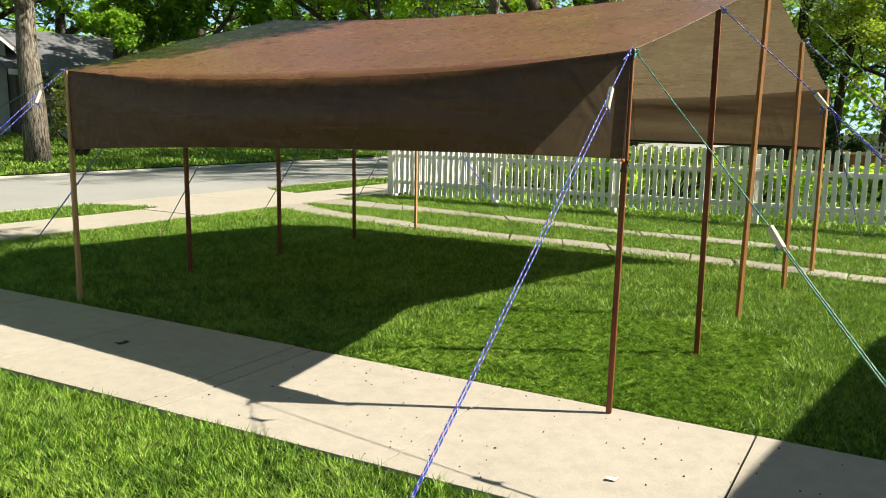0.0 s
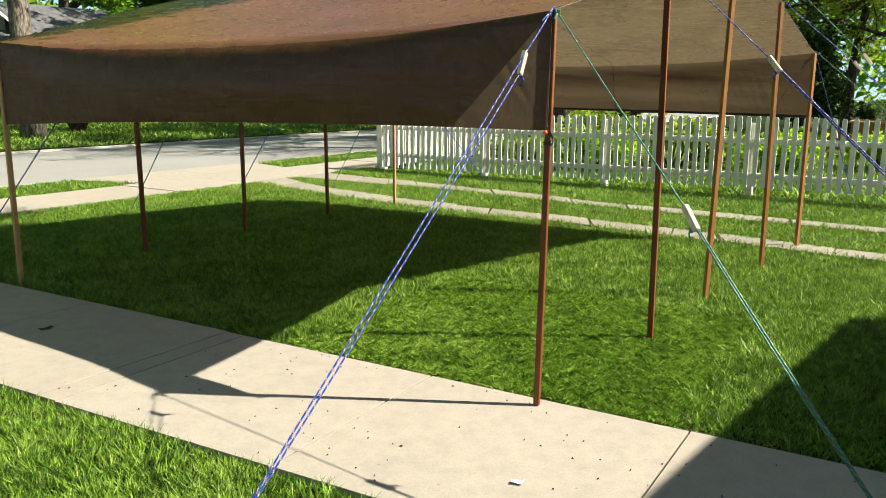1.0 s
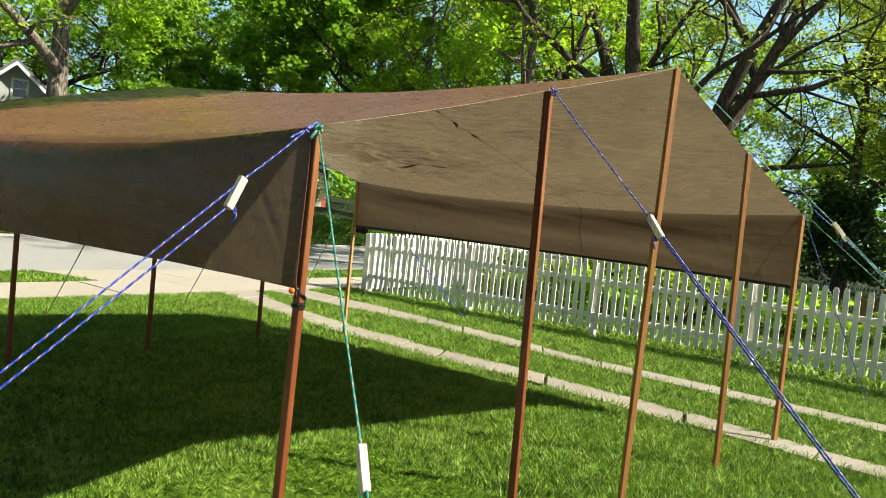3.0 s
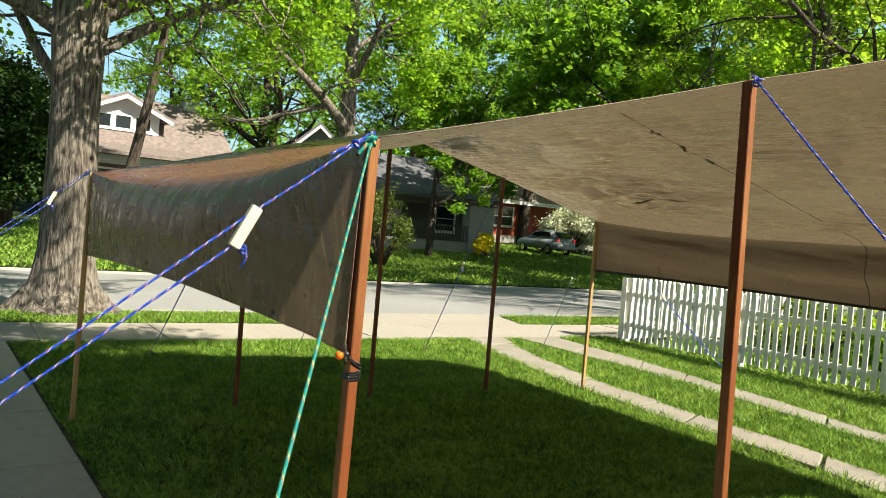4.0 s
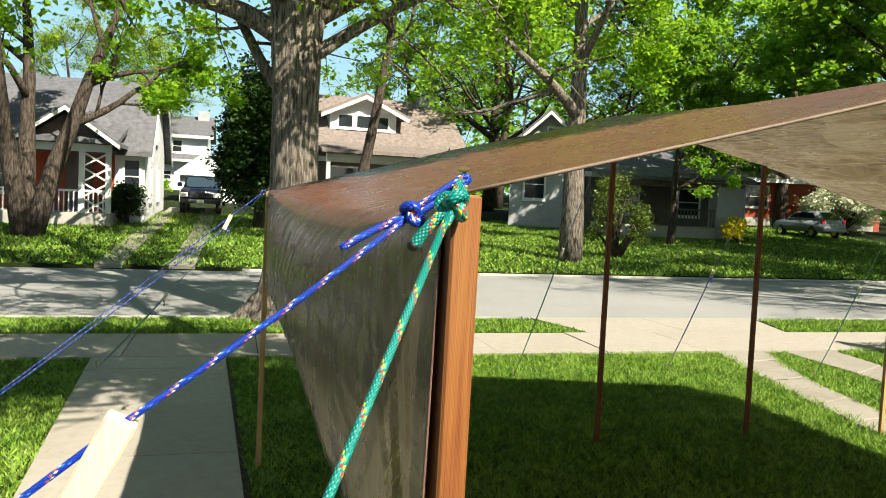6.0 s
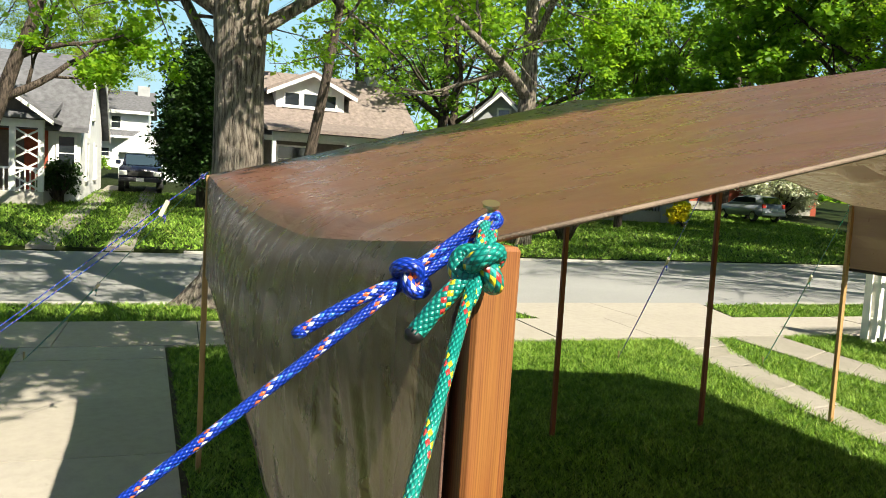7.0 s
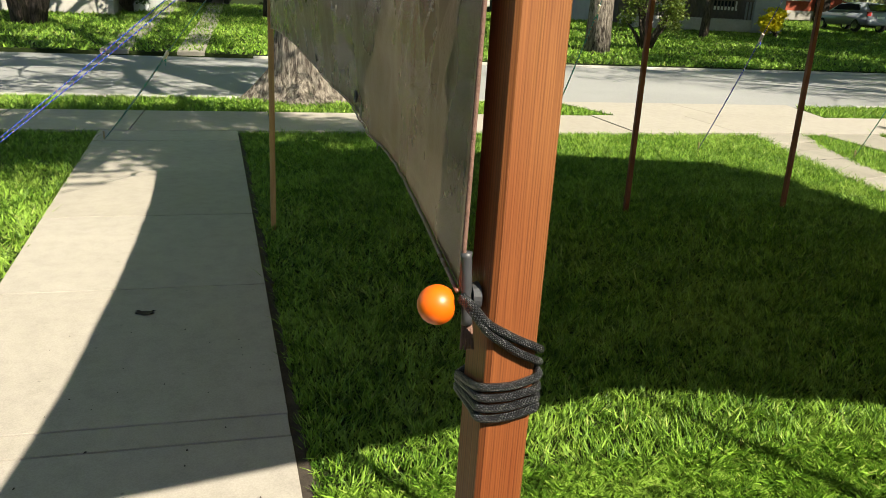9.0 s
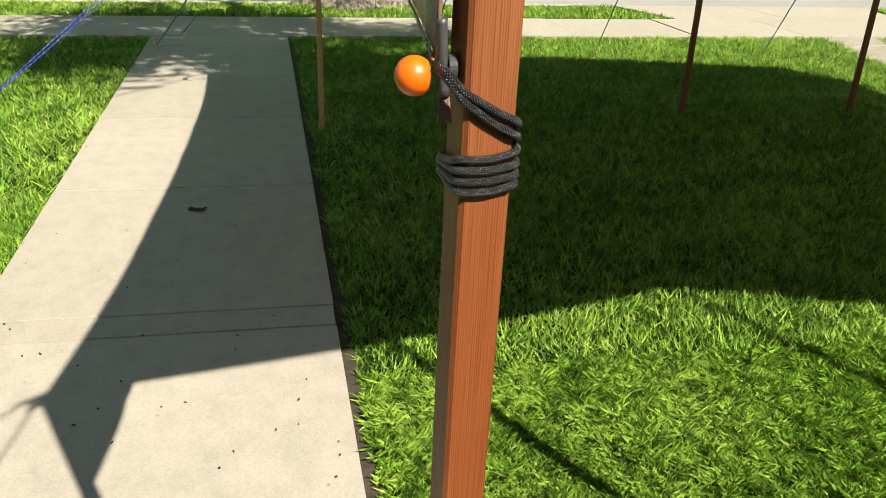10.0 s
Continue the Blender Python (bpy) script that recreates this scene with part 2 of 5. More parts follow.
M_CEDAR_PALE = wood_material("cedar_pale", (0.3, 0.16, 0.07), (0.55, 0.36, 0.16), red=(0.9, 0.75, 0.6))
M_PALEWOOD = wood_material("pale_block_wood", (0.5, 0.42, 0.3), (0.76, 0.68, 0.54), 0.6, (0.95, 0.9, 0.82))
M_PICKET = plain("picket_paint", (0.74, 0.72, 0.66), 0.6, var=0.1, scale=3, bump=0.2)
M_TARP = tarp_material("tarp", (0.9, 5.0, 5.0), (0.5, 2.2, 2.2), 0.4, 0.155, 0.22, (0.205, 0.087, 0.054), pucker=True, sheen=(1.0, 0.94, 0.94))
# the roof's sheet again, both curtains tinted darker: shade put into the colour
M_CURTAIN_SHADED = tarp_material("tarp_curtain_shaded", (0.6, 0.6, 6.0), (2.0, 2.0, 2.4), 0.26, 0.08, 0.2, (0.076, 0.03, 0.019), 0.3)
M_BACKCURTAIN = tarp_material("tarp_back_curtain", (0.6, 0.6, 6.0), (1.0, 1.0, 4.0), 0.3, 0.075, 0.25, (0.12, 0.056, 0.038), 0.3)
M_HEM = plain("tarp_hem", (0.03, 0.025, 0.022), 0.7, scale=40, bump=0.3)
M_SEAM = plain("sheet_seam", (0.1, 0.066, 0.046), 0.7, scale=40, bump=0.3)
M_PALEHEM = plain("pale_sheet_edge", (0.22, 0.16, 0.115), 0.8, scale=60, bump=0.3)
M_EDGECORD = plain("edge_cord", (0.17, 0.09, 0.065), 0.8, scale=60, bump=0.4)
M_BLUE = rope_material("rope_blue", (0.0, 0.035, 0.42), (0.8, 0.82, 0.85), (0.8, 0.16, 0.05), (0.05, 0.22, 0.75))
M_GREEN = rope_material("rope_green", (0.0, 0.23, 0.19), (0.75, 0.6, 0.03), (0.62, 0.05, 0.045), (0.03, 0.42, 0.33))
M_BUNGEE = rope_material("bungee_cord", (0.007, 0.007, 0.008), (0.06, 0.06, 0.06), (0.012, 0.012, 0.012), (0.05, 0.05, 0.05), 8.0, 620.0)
M_BALL = plain("orange_ball", (0.8, 0.13, 0.004), 0.4, scale=30, var=0.1)
M_STEEL = plain("nail_steel", (0.55, 0.42, 0.24), 0.4, 0.9)
M_CLIP = plain("grommet_clip", (0.045, 0.045, 0.048), 0.45, scale=80)
M_BARK = bark_material("bark_grey", (0.05, 0.038, 0.03), (0.32, 0.275, 0.225))
M_BARK_DARK = bark_material("bark_dark", (0.03, 0.024, 0.018), (0.13, 0.1, 0.08))
M_LEAF = leaf_material("leaf_maple", (0.06, 0.16, 0.013), (0.19, 0.4, 0.028), (0.4, 0.62, 0.06), 0.6)
M_LEAF_DEEP = leaf_material("leaf_deep", (0.05, 0.14, 0.017), (0.15, 0.33, 0.034), (0.31, 0.52, 0.06), 0.58)
M_LEAF_PALE = leaf_material("leaf_pale", (0.09, 0.17, 0.025), (0.22, 0.35, 0.045), (0.4, 0.52, 0.08), 0.5)
M_YEW = leaf_material("leaf_evergreen", (0.01, 0.026, 0.006), (0.022, 0.055, 0.012), (0.07, 0.14, 0.03), 0.15)
M_OLIVE = leaf_material("leaf_olive", (0.035, 0.06, 0.012), (0.1, 0.15, 0.03), (0.22, 0.28, 0.07), 0.3)
M_YELLOW = leaf_material("leaf_yellow", (0.4, 0.38, 0.02), (0.65, 0.58, 0.03), (0.8, 0.74, 0.06), 0.35)
M_BLOSSOM = leaf_material("blossom_white", (0.2, 0.27, 0.14), (0.6, 0.64, 0.5), (0.8, 0.8, 0.74), 0.3)
M_WHITEWALL = plain("white_siding", (0.72, 0.73, 0.72), 0.6, var=0.06, scale=2, bump=0.1)
M_STUCCO = plain("pale_stucco", (0.36, 0.37, 0.38), 0.8, var=0.1, scale=3, bump=0.2)
# siding and porch trim with deep shade put into the colour; doors share it
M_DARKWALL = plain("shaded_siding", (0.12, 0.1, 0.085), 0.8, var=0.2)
M_TRIM = plain("white_trim", (0.78, 0.77, 0.74), 0.5, var=0.05)
M_ROOF = plain("roof_shingle", (0.2, 0.16, 0.14), 0.9, var=0.3, scale=5, bump=0.6)
M_ROOF_GREY = plain("roof_grey", (0.12, 0.12, 0.13), 0.9, var=0.3, scale=5, bump=0.6)
M_BRICK = plain("red_brick", (0.33, 0.065, 0.032), 0.85, var=0.25, scale=9, bump=0.3)
m = Mat("dark_glass", 0.06, spec=0.8)
m.color((0.02, 0.025, 0.03))
M_GLASS = m.m
m = Mat("bright_windscreen", 0.08, spec=0.8)
m.color((0.03, 0.05, 0.065))
M_SCREEN = m.m
M_CARSILVER = plain("car_silver", (0.3, 0.32, 0.35), 0.3, 0.2, var=0.04)
M_PALEROOF = plain("pale_roof", (0.42, 0.42, 0.42), 0.8, var=0.1, bump=0.3)
M_CARBLUE = plain("truck_blue", (0.007, 0.011, 0.026), 0.25, 0.0, var=0.1)
M_TYRE = plain("tyre_rubber", (0.02, 0.02, 0.02), 0.85)
M_CHROME = plain("chrome", (0.6, 0.6, 0.6), 0.2, 1.0, var=0.05)
M_LAMPRED = plain("red_lens", (0.4, 0.02, 0.015), 0.2)
M_LAMPCLEAR = plain("clear_lens", (0.7, 0.7, 0.66), 0.15)


m = Mat("distant_sky", 1.0)
glow = m.node("Emission", Strength=1.0)
height = m.node("SeparateXYZ")
m.link(m.coords((1 / 150, 1 / 150, 1 / 150)), height.inputs[0])
m.link(m.ramp(height.outputs[2], [(0.0, (0.3, 0.43, 0.49)), (0.3, (0.22, 0.39, 0.5)), (1.0, (0.11, 0.28, 0.45))]), glow.inputs[0])
m.link(glow.outputs[0], m.t.nodes["Material Output"].inputs[0])
M_SKY = m.m
M_FLAKE = plain("paint_flake", (0.8, 0.8, 0.77), 0.7, var=0.05)
M_BURNT = plain("burnt_rope_end", (0.008, 0.008, 0.008), 0.5)


# ---- mesh tools ----
def mesh_of(name, verts, faces, mat=None, smooth=False, uvs=None):
    me = bpy.data.meshes.new(name)
    me.from_pydata([tuple(v) for v in verts], [], [tuple(f) for f in faces])
    if uvs is not None:
        layer = me.uv_layers.new(name="UVMap")
        layer.data.foreach_set("uv", np.asarray(uvs, dtype=np.float32).ravel())
    if smooth:
        me.polygons.foreach_set("use_smooth", [True] * len(me.polygons))
    if mat:
        me.materials.append(mat)
    me.update()
    return me


def tri_mesh(name, verts, per, mat):
    """Fast mesh of many small separate triangles; verts (n * per, 3), fans of `per` vertices."""
    n = len(verts) // per
    me = bpy.data.meshes.new(name)
    tris = per - 2
    base = np.arange(n)[:, None, None] * per
    fan = np.array([[0, i + 1, i + 2] for i in range(tris)])[None]
    idx = (base + fan).reshape(-1)
    me.vertices.add(len(verts))
    me.vertices.foreach_set("co", np.asarray(verts, dtype=np.float32).ravel())
    me.loops.add(len(idx))
    me.loops.foreach_set("vertex_index", idx.astype(np.int32))
    me.polygons.add(n * tris)
    me.polygons.foreach_set("loop_start", np.arange(0, len(idx), 3, dtype=np.int32))
    me.polygons.foreach_set("loop_total", np.full(n * tris, 3, dtype=np.int32))
    me.update(calc_edges=True)
    me.materials.append(mat)
    return me


def part(name, data, mat=None, parent=None, label=""):
    """Links a bmesh or mesh as one object, under a thing where one is given."""
    if isinstance(data, bmesh.types.BMesh):
        me = bpy.data.meshes.new(name)
        data.to_mesh(me)
        data.free()
    else:
        me = data
    if mat and not me.materials:
        me.materials.append(mat)
    ob = new(name, me)
    if parent:
        ob.parent = parent
    if label:
        ob["label"] = label
    return ob


def empty(name, m=None):
    ob = new(name)
    ob.empty_display_size = 0.1
    if m:
        ob.matrix_world = m
    return ob


def box(x0, y0, z0, x1, y1, z1, bevel=0.0, bm=None, m=None):
    """A box between two corners, with bevelled edges; added to bm where one is given."""
    own = bmesh.new()
    bmesh.ops.create_cube(own, size=1.0)
    for v in own.verts:
        v.co = Vector(((x0 + x1) / 2 + v.co.x * (x1 - x0), (y0 + y1) / 2 + v.co.y * (y1 - y0), (z0 + z1) / 2 + v.co.z * (z1 - z0)))
    if bevel:
        bmesh.ops.bevel(own, geom=own.edges[:], offset=bevel, segments=1, affect="EDGES")
    if m:
        own.transform(m)
    if bm is None:
        return own
    me = bpy.data.meshes.new("tmp")
    own.to_mesh(me)
    own.free()
    bm.from_mesh(me)
    bpy.data.meshes.remove(me)
    return bm


def prism(profile, axis, a, b):
    """A profile of (p, q) pairs drawn out along x, y or z from a to b."""
    bm = bmesh.new()

    def at(p, q, r):
        return {"x": (r, p, q), "y": (p, r, q), "z": (p, q, r)}[axis]

    lo, hi = [bm.verts.new(at(p, q, a)) for p, q in profile], [bm.verts.new(at(p, q, b)) for p, q in profile]
    n = len(profile)
    bm.faces.new(lo)
    bm.faces.new(hi[::-1])
    for i in range(n):
        bm.faces.new((lo[i], hi[i], hi[(i + 1) % n], lo[(i + 1) % n]))
    bmesh.ops.recalc_face_normals(bm, faces=bm.faces[:])
    return bm


def tube_data(points, radii, segs=8, v0=0.0):
    """Rings along a line of points: vertices, faces and loop UVs (x round, y along in metres)."""
    pts = [Vector(p) for p in points]
    if not hasattr(radii, "__len__"):
        radii = [radii] * len(pts)
    verts, faces, uvs = [], [], []
    side = None
    lengths = [v0]
    for i, p in enumerate(pts):
        d = (pts[min(i + 1, len(pts) - 1)] - pts[max(i - 1, 0)]).normalized()
        if side is None:
            side = d.cross(Vector((0.31, 0.2, 0.93)) if abs(d.z) < 0.9 else Vector((1, 0, 0))).normalized()
        side = (side - d * side.dot(d)).normalized()
        up = d.cross(side)
        if i:
            lengths.append(lengths[-1] + (p - pts[i - 1]).length)
        for k in range(segs):
            a = 2 * math.pi * k / segs
            verts.append(p + (side * math.cos(a) + up * math.sin(a)) * radii[i])
    for i in range(len(pts) - 1):
        for k in range(segs):
            k2 = (k + 1) % segs
            faces.append((i * segs + k, i * segs + k2, (i + 1) * segs + k2, (i + 1) * segs + k))
            uvs += [(k / segs, lengths[i]), ((k + 1) / segs, lengths[i]), ((k + 1) / segs, lengths[i + 1]), (k / segs, lengths[i + 1])]
    n = len(pts) - 1
    faces.append(tuple(range(segs))[::-1])
    uvs += [(0, lengths[0])] * segs
    faces.append(tuple(n * segs + k for k in range(segs)))
    uvs += [(0, lengths[-1])] * segs
    return verts, faces, uvs


def tube(name, points, radii, mat, parent=None, segs=8, label=""):
    v, f, uv = tube_data(points, radii, segs)
    return part(name, mesh_of(name, v, f, mat, True, uv), None, parent, label)


def smooth_line(points, n=8):
    """Catmull-Rom through the points."""
    p = [Vector(q) for q in points]
    p = [2 * p[0] - p[1]] + p + [2 * p[-1] - p[-2]]
    out = []
    for i in range(1, len(p) - 2):
        for k in range(n):
            t = k / n
            a, b, c, d = p[i - 1], p[i], p[i + 1], p[i + 2]
            out.append(0.5 * (2 * b + (c - a) * t + (2 * a - 5 * b + 4 * c - d) * t * t + (3 * b - a - 3 * c + d) * t ** 3))
    return out + [p[-2]]




# ---- ground, road, pavements ----
ROAD_NEAR, ROAD_FAR = -10.85, -18.5


def rise(x, y):
    """The height of the far gardens, which climb gently behind the road."""
    if x > ROAD_FAR:
        return 0.0
    return (ROAD_FAR - max(x, -60)) * (0.04 + 0.0008 * min(max(y, 0), 30))


def soil_height(x, y):
    if ROAD_FAR - 0.01 < x < ROAD_NEAR + 0.01:
        return -0.2
    return rise(x, y) - 0.03


def build_ground():
    xs = [4000, 300, 60, 20, 8, 4, 2, 0, -2, -4, -6, -8, -10, ROAD_NEAR + 0.02, ROAD_NEAR, -14, ROAD_FAR, ROAD_FAR - 0.02, -20, -23, -26, -30, -34, -38, -44, -52, -60, -90, -300, -4000]
    ys = [-4000, -300, -60, -30, -20, -12, -8, -5, -3, -1, 0, 2, 4, 6, 8, 10, 14, 18, 22, 26, 30, 40, 60, 300, 4000]
    verts = [(x, y, soil_height(x, y)) for x in xs for y in ys]
    n = len(ys)
    faces = [(i * n + j, (i + 1) * n + j, (i + 1) * n + j + 1, i * n + j + 1) for i in range(len(xs) - 1) for j in range(n - 1)]
    ob = part("ground", mesh_of("ground", verts, faces, M_SOIL))
    tagged(ob, "green lawn ground with dark soil under the grass", "ground", kind="structure")
    me = mesh_of("road", [(ROAD_NEAR - 0.14, -300, -0.1), (ROAD_NEAR - 0.14, 300, -0.1), (-14.6, 300, -0.04), (-14.6, -300, -0.04), (ROAD_FAR + 0.14, 300, -0.1), (ROAD_FAR + 0.14, -300, -0.1)],
                 [(0, 3, 2, 1), (3, 5, 4, 2)], M_ROAD)
    tagged(part("road", me), "worn grey asphalt street with tree shade", "road", kind="structure")


def slab_mesh(corners, thick=0.1, inset=0.002, top=0.0):
    """A paving slab with worn top edges over four ground corners."""
    c = [Vector((x, y, 0)) for x, y in corners]
    mid = sum(c, Vector()) / 4
    rings = []
    for drop, ins in ((thick, 0.0), (inset * 0.7, 0.0), (0.0, inset * 0.6)):
        rings.append([(*(p + (mid - p).normalized() * (ins * 1.6 + 0.008)).xy, top - drop) for p in c])
    verts = [v for r in rings for v in r]
    faces = [(8, 9, 10, 11)]
    for r in (0, 4):
        faces += [(r + i, r + (i + 1) % 4, r + 4 + (i + 1) % 4, r + 4 + i) for i in range(4)]
    me = mesh_of("slab", verts, faces)
    bm = bmesh.new()
    bm.from_mesh(me)
    bmesh.ops.recalc_face_normals(bm, faces=bm.faces[:])
    bm.to_mesh(me)
    bm.free()
    return me


def walk_right(x):
    return 0.06 + 0.038 * x


def walk_left(x):
    return -1.15 + 0.061 * x


def build_paving():
    rng = random.Random(4)
    path = tagged(empty("garden_path"), "pale concrete garden path with joints and dark specks", "path", kind="structure")
    joints = [4.1, 3.42, 2.06, 0.70, -0.66, -2.03, -2.17, -3.5, -4.85, -6.2, -7.55, -8.12]
    for a, b in zip(joints, joints[1:]):
        lift = rng.uniform(-0.004, 0.003)
        part("slab", slab_mesh([(a, walk_right(a)), (a, walk_left(a)), (b, walk_left(b)), (b, walk_right(b))], top=lift), M_WALK, path)
    side = tagged(empty("pavement"), "pale concrete pavement slabs beside the street", "pavement", kind="structure")
    y = -26.0
    while y < 34:
        part("slab", slab_mesh([(-8.14, y), (-8.14, y + 1.45), (-9.52, y + 1.45), (-9.52, y)], top=rng.uniform(-0.006, 0.004)), M_WALK, side)
        y += 1.45
    for y0, y1, w0, w1 in ((4.9, 6.6, 4.5, 6.5), (6.6, 8.3, 6.5, 8.7)):
        part("slab", slab_mesh([(-9.52, y0), (-9.52, y1), (-10.98, w1), (-10.98, w0)], top=-0.012), M_WALK, side)
    strips = tagged(empty("driveway"), "two worn cracked concrete driveway strips in grass", "driveway", kind="structure")
    near = ([(3.8, 4.55), (0.8, 4.8), (-0.8, 4.98), (-2.4, 5.14), (-3.8, 5.18), (-5.0, 5.3), (-6.0, 5.45), (-7.0, 5.72), (-8.13, 6.0)],
            [(3.8, 5.0), (0.8, 5.2), (-0.9, 5.52), (-2.6, 5.66), (-3.9, 5.72), (-5.1, 5.85), (-6.2, 6.1), (-7.2, 6.45), (-8.13, 6.85)])
    far = ([(3.8, 6.35), (1.2, 6.45), (-0.4, 6.5), (-1.8, 6.58), (-3.2, 6.75), (-4.7, 7.0), (-6.1, 7.02), (-8.13, 7.05)],
           [(3.8, 6.7), (1.2, 6.85), (-0.4, 6.95), (-2.0, 7.05), (-3.4, 7.3), (-5.1, 7.62), (-6.6, 7.8), (-8.13, 7.9)])
    for lo, hi in (near, far):
        for i in range(len(lo) - 1):
            # each length has broken into pieces with worn, uneven edges
            cut = rng.uniform(0.3, 0.7)
            for a, b in ((0.0, cut - 0.004), (cut + 0.004, 1.0)):
                corners = []
                for side, k in ((lo, a), (hi, a), (hi, b), (lo, b)):
                    skew = 0.05 if k in (cut - 0.004, cut + 0.004) and side is hi else 0.0
                    inward = rng.uniform(0.0, 0.035) * (1 if side is lo else -1)
                    corners.append((lerp(side[i][0], side[i + 1][0], k + skew), lerp(side[i][1], side[i + 1][1], k + skew) + inward))
                part("slab", slab_mesh(corners, top=rng.uniform(-0.014, 0.0), inset=0.012), M_STRIP, strips)
    rut = tagged(empty("driveway_ruts"), "worn concrete wheel tracks leading to a parked truck", "driveway", kind="structure")
    for y0 in (-3.05, -1.35):
        x = ROAD_FAR
        while x > -37:
            z0 = rise(x - 1.5, y0)
            ob = part("slab", slab_mesh([(1.5, -0.3), (1.5, 0.3), (-1.5, 0.3), (-1.5, -0.3)], inset=0.02), M_STRIP, rut)
            ob.matrix_local = pose(x - 1.5, y0 + rng.uniform(-0.05, 0.05), z0 + 0.012, 0, 2.29, 0)
            x -= 3.02
    kerb = tagged(empty("kerb"), "low weathered concrete kerb along the street", "kerb", kind="structure")
    y = -40.0
    while y < 60:
        for x0, gap in ((ROAD_NEAR - 0.14, (4.4, 8.8)), (ROAD_FAR, (-4.2, -0.6))):
            if not (gap[0] - 2.0 < y < gap[1]):
                part("stone", box(x0, y + 0.004, -0.3, x0 + 0.14, y + 1.996, 0.0 if x0 > -15 else -0.045, 0.012), M_KERB, kerb)
        y += 2.0


def build_path_edges():
    """Trimmed earth beside the path, and the seeds and chips lying on it."""
    for side, sgn in ((walk_right, 1),):
        rng = random.Random(3 + sgn)
        verts, n = [], 160
        for k in range(n + 1):
            x = lerp(4.1, -8.1, k / n)
            w = 0.03 + 0.035 * rng.random()
            verts += [(x, side(x) - sgn * 0.004, -0.022), (x, side(x) + sgn * w * 0.6, -0.012 - 0.008 * rng.random()), (x, side(x) + sgn * w, -0.032)]
        faces = [(k * 3 + j, k * 3 + j + 1, k * 3 + j + 4, k * 3 + j + 3) for k in range(n) for j in (0, 1)]
        tagged(part("soil_edge", mesh_of("soil_edge", verts, faces, M_DIRT)), "dark trimmed earth edge beside the path", "soil", kind="structure")
    rng = random.Random(12)
    v, f = [], []
    for k in range(170):
        x, y = rng.uniform(-3.0, 3.2), rng.uniform(-1.25, 0.02)
        a, ln, w = rng.uniform(0, math.pi), rng.uniform(0.003, 0.01), rng.uniform(0.002, 0.005)
        c, s = math.cos(a), math.sin(a)
        n = len(v)
        v += [(x - c * ln, y - s * ln, 0.0), (x + s * w, y - c * w, 0.0), (x + c * ln, y + s * ln, 0.0), (x - s * w, y + c * w, 0.0), (x, y, 0.006)]
        f += [(n, n + 1, n + 4), (n + 1, n + 2, n + 4), (n + 2, n + 3, n + 4), (n + 3, n, n + 4)]
    tagged(part("fallen_seeds", mesh_of("fallen_seeds", v, f, M_DIRT)), "dark fallen seeds and crumbs on the path", "debris", kind="stuff")


def build_backdrop():
    """The pale spring sky low over the far woods."""
    n, rows = 60, 8
    verts = []
    for k in range(n + 1):
        a = radians(lerp(84, 208, k / n))
        verts += [(-6 + 260 * math.cos(a), 8 + 260 * math.sin(a), lerp(-6, 116, j / rows)) for j in range(rows + 1)]
    r = rows + 1
    faces = [(k * r + j, k * r + j + 1, (k + 1) * r + j + 1, (k + 1) * r + j) for k in range(n) for j in range(rows)]
    tagged(part("backdrop", mesh_of("backdrop", verts, faces, M_SKY, True)), "pale blue spring sky in the distance", "sky", kind="structure")


def build_flake(x, y, size, turn, name, mat, label):
    """A curled flake lying on the path."""
    n, verts = 7, []
    for i in range(n):
        for j in range(n):
            a, b = i / (n - 1) - 0.5, j / (n - 1) - 0.5
            rag = 1 + 0.25 * math.sin(5 * i + 3 * j)
            verts.append((a * size * rag, b * size * 0.55 * rag, 0.004 + 0.1 * size * (4 * a * a + b * b)))
    faces = [(i * n + j, (i + 1) * n + j, (i + 1) * n + j + 1, i * n + j + 1) for i in range(n - 1) for j in range(n - 1)]
    ob = part(name, mesh_of(name, verts, faces, mat, True))
    ob.matrix_world = pose(x, y, 0.0, 0, 0, turn)
    tagged(ob, label, "debris")


build_ground()
build_backdrop()
build_paving()
build_path_edges()
build_flake(0.259, -0.768, 0.05, 25, "paint_flake", M_FLAKE, "pale curled flake lying on the concrete path")
build_flake(-3.17, -0.63, 0.08, 80, "dead_leaf", M_DIRT, "dark crumpled leaf lying on the concrete path")


# ---- canopy ----
NEAR = [Vector(p) for p in ((0.0, 0.0, 1.855), (0.13, 1.25, 2.2), (0.2, 2.59, 2.578), (0.31, 3.865, 2.24), (0.42, 5.315, 1.895))]
FAR = [Vector(p) for p in ((-4.565, 0.015, 1.85), (-4.72, 1.29, 2.2), (-4.77, 2.62, 2.55), (-4.78, 3.99, 2.24), (-4.7, 5.31, 1.885))]
NEAR_BASE = [(-0.012, -0.026), (0.127, 1.33), (0.165, 2.57), (0.328, 3.9), (0.45, 5.12)]
FAR_BASE = [(-4.56, 0.0), (-4.72, 1.29), (-4.78, 2.62), (-4.785, 4.0), (-4.69, 5.3)]


def gable(points, v):
    """A point of a gable's edge, v from 0 to 4 over its five poles; taut, hardly bowed between them."""
    i = min(int(v), 3)
    p = points[i].lerp(points[i + 1], v - i)
    p.z -= 0.007 * 4 * (v - i) * (1 - v + i)
    return p


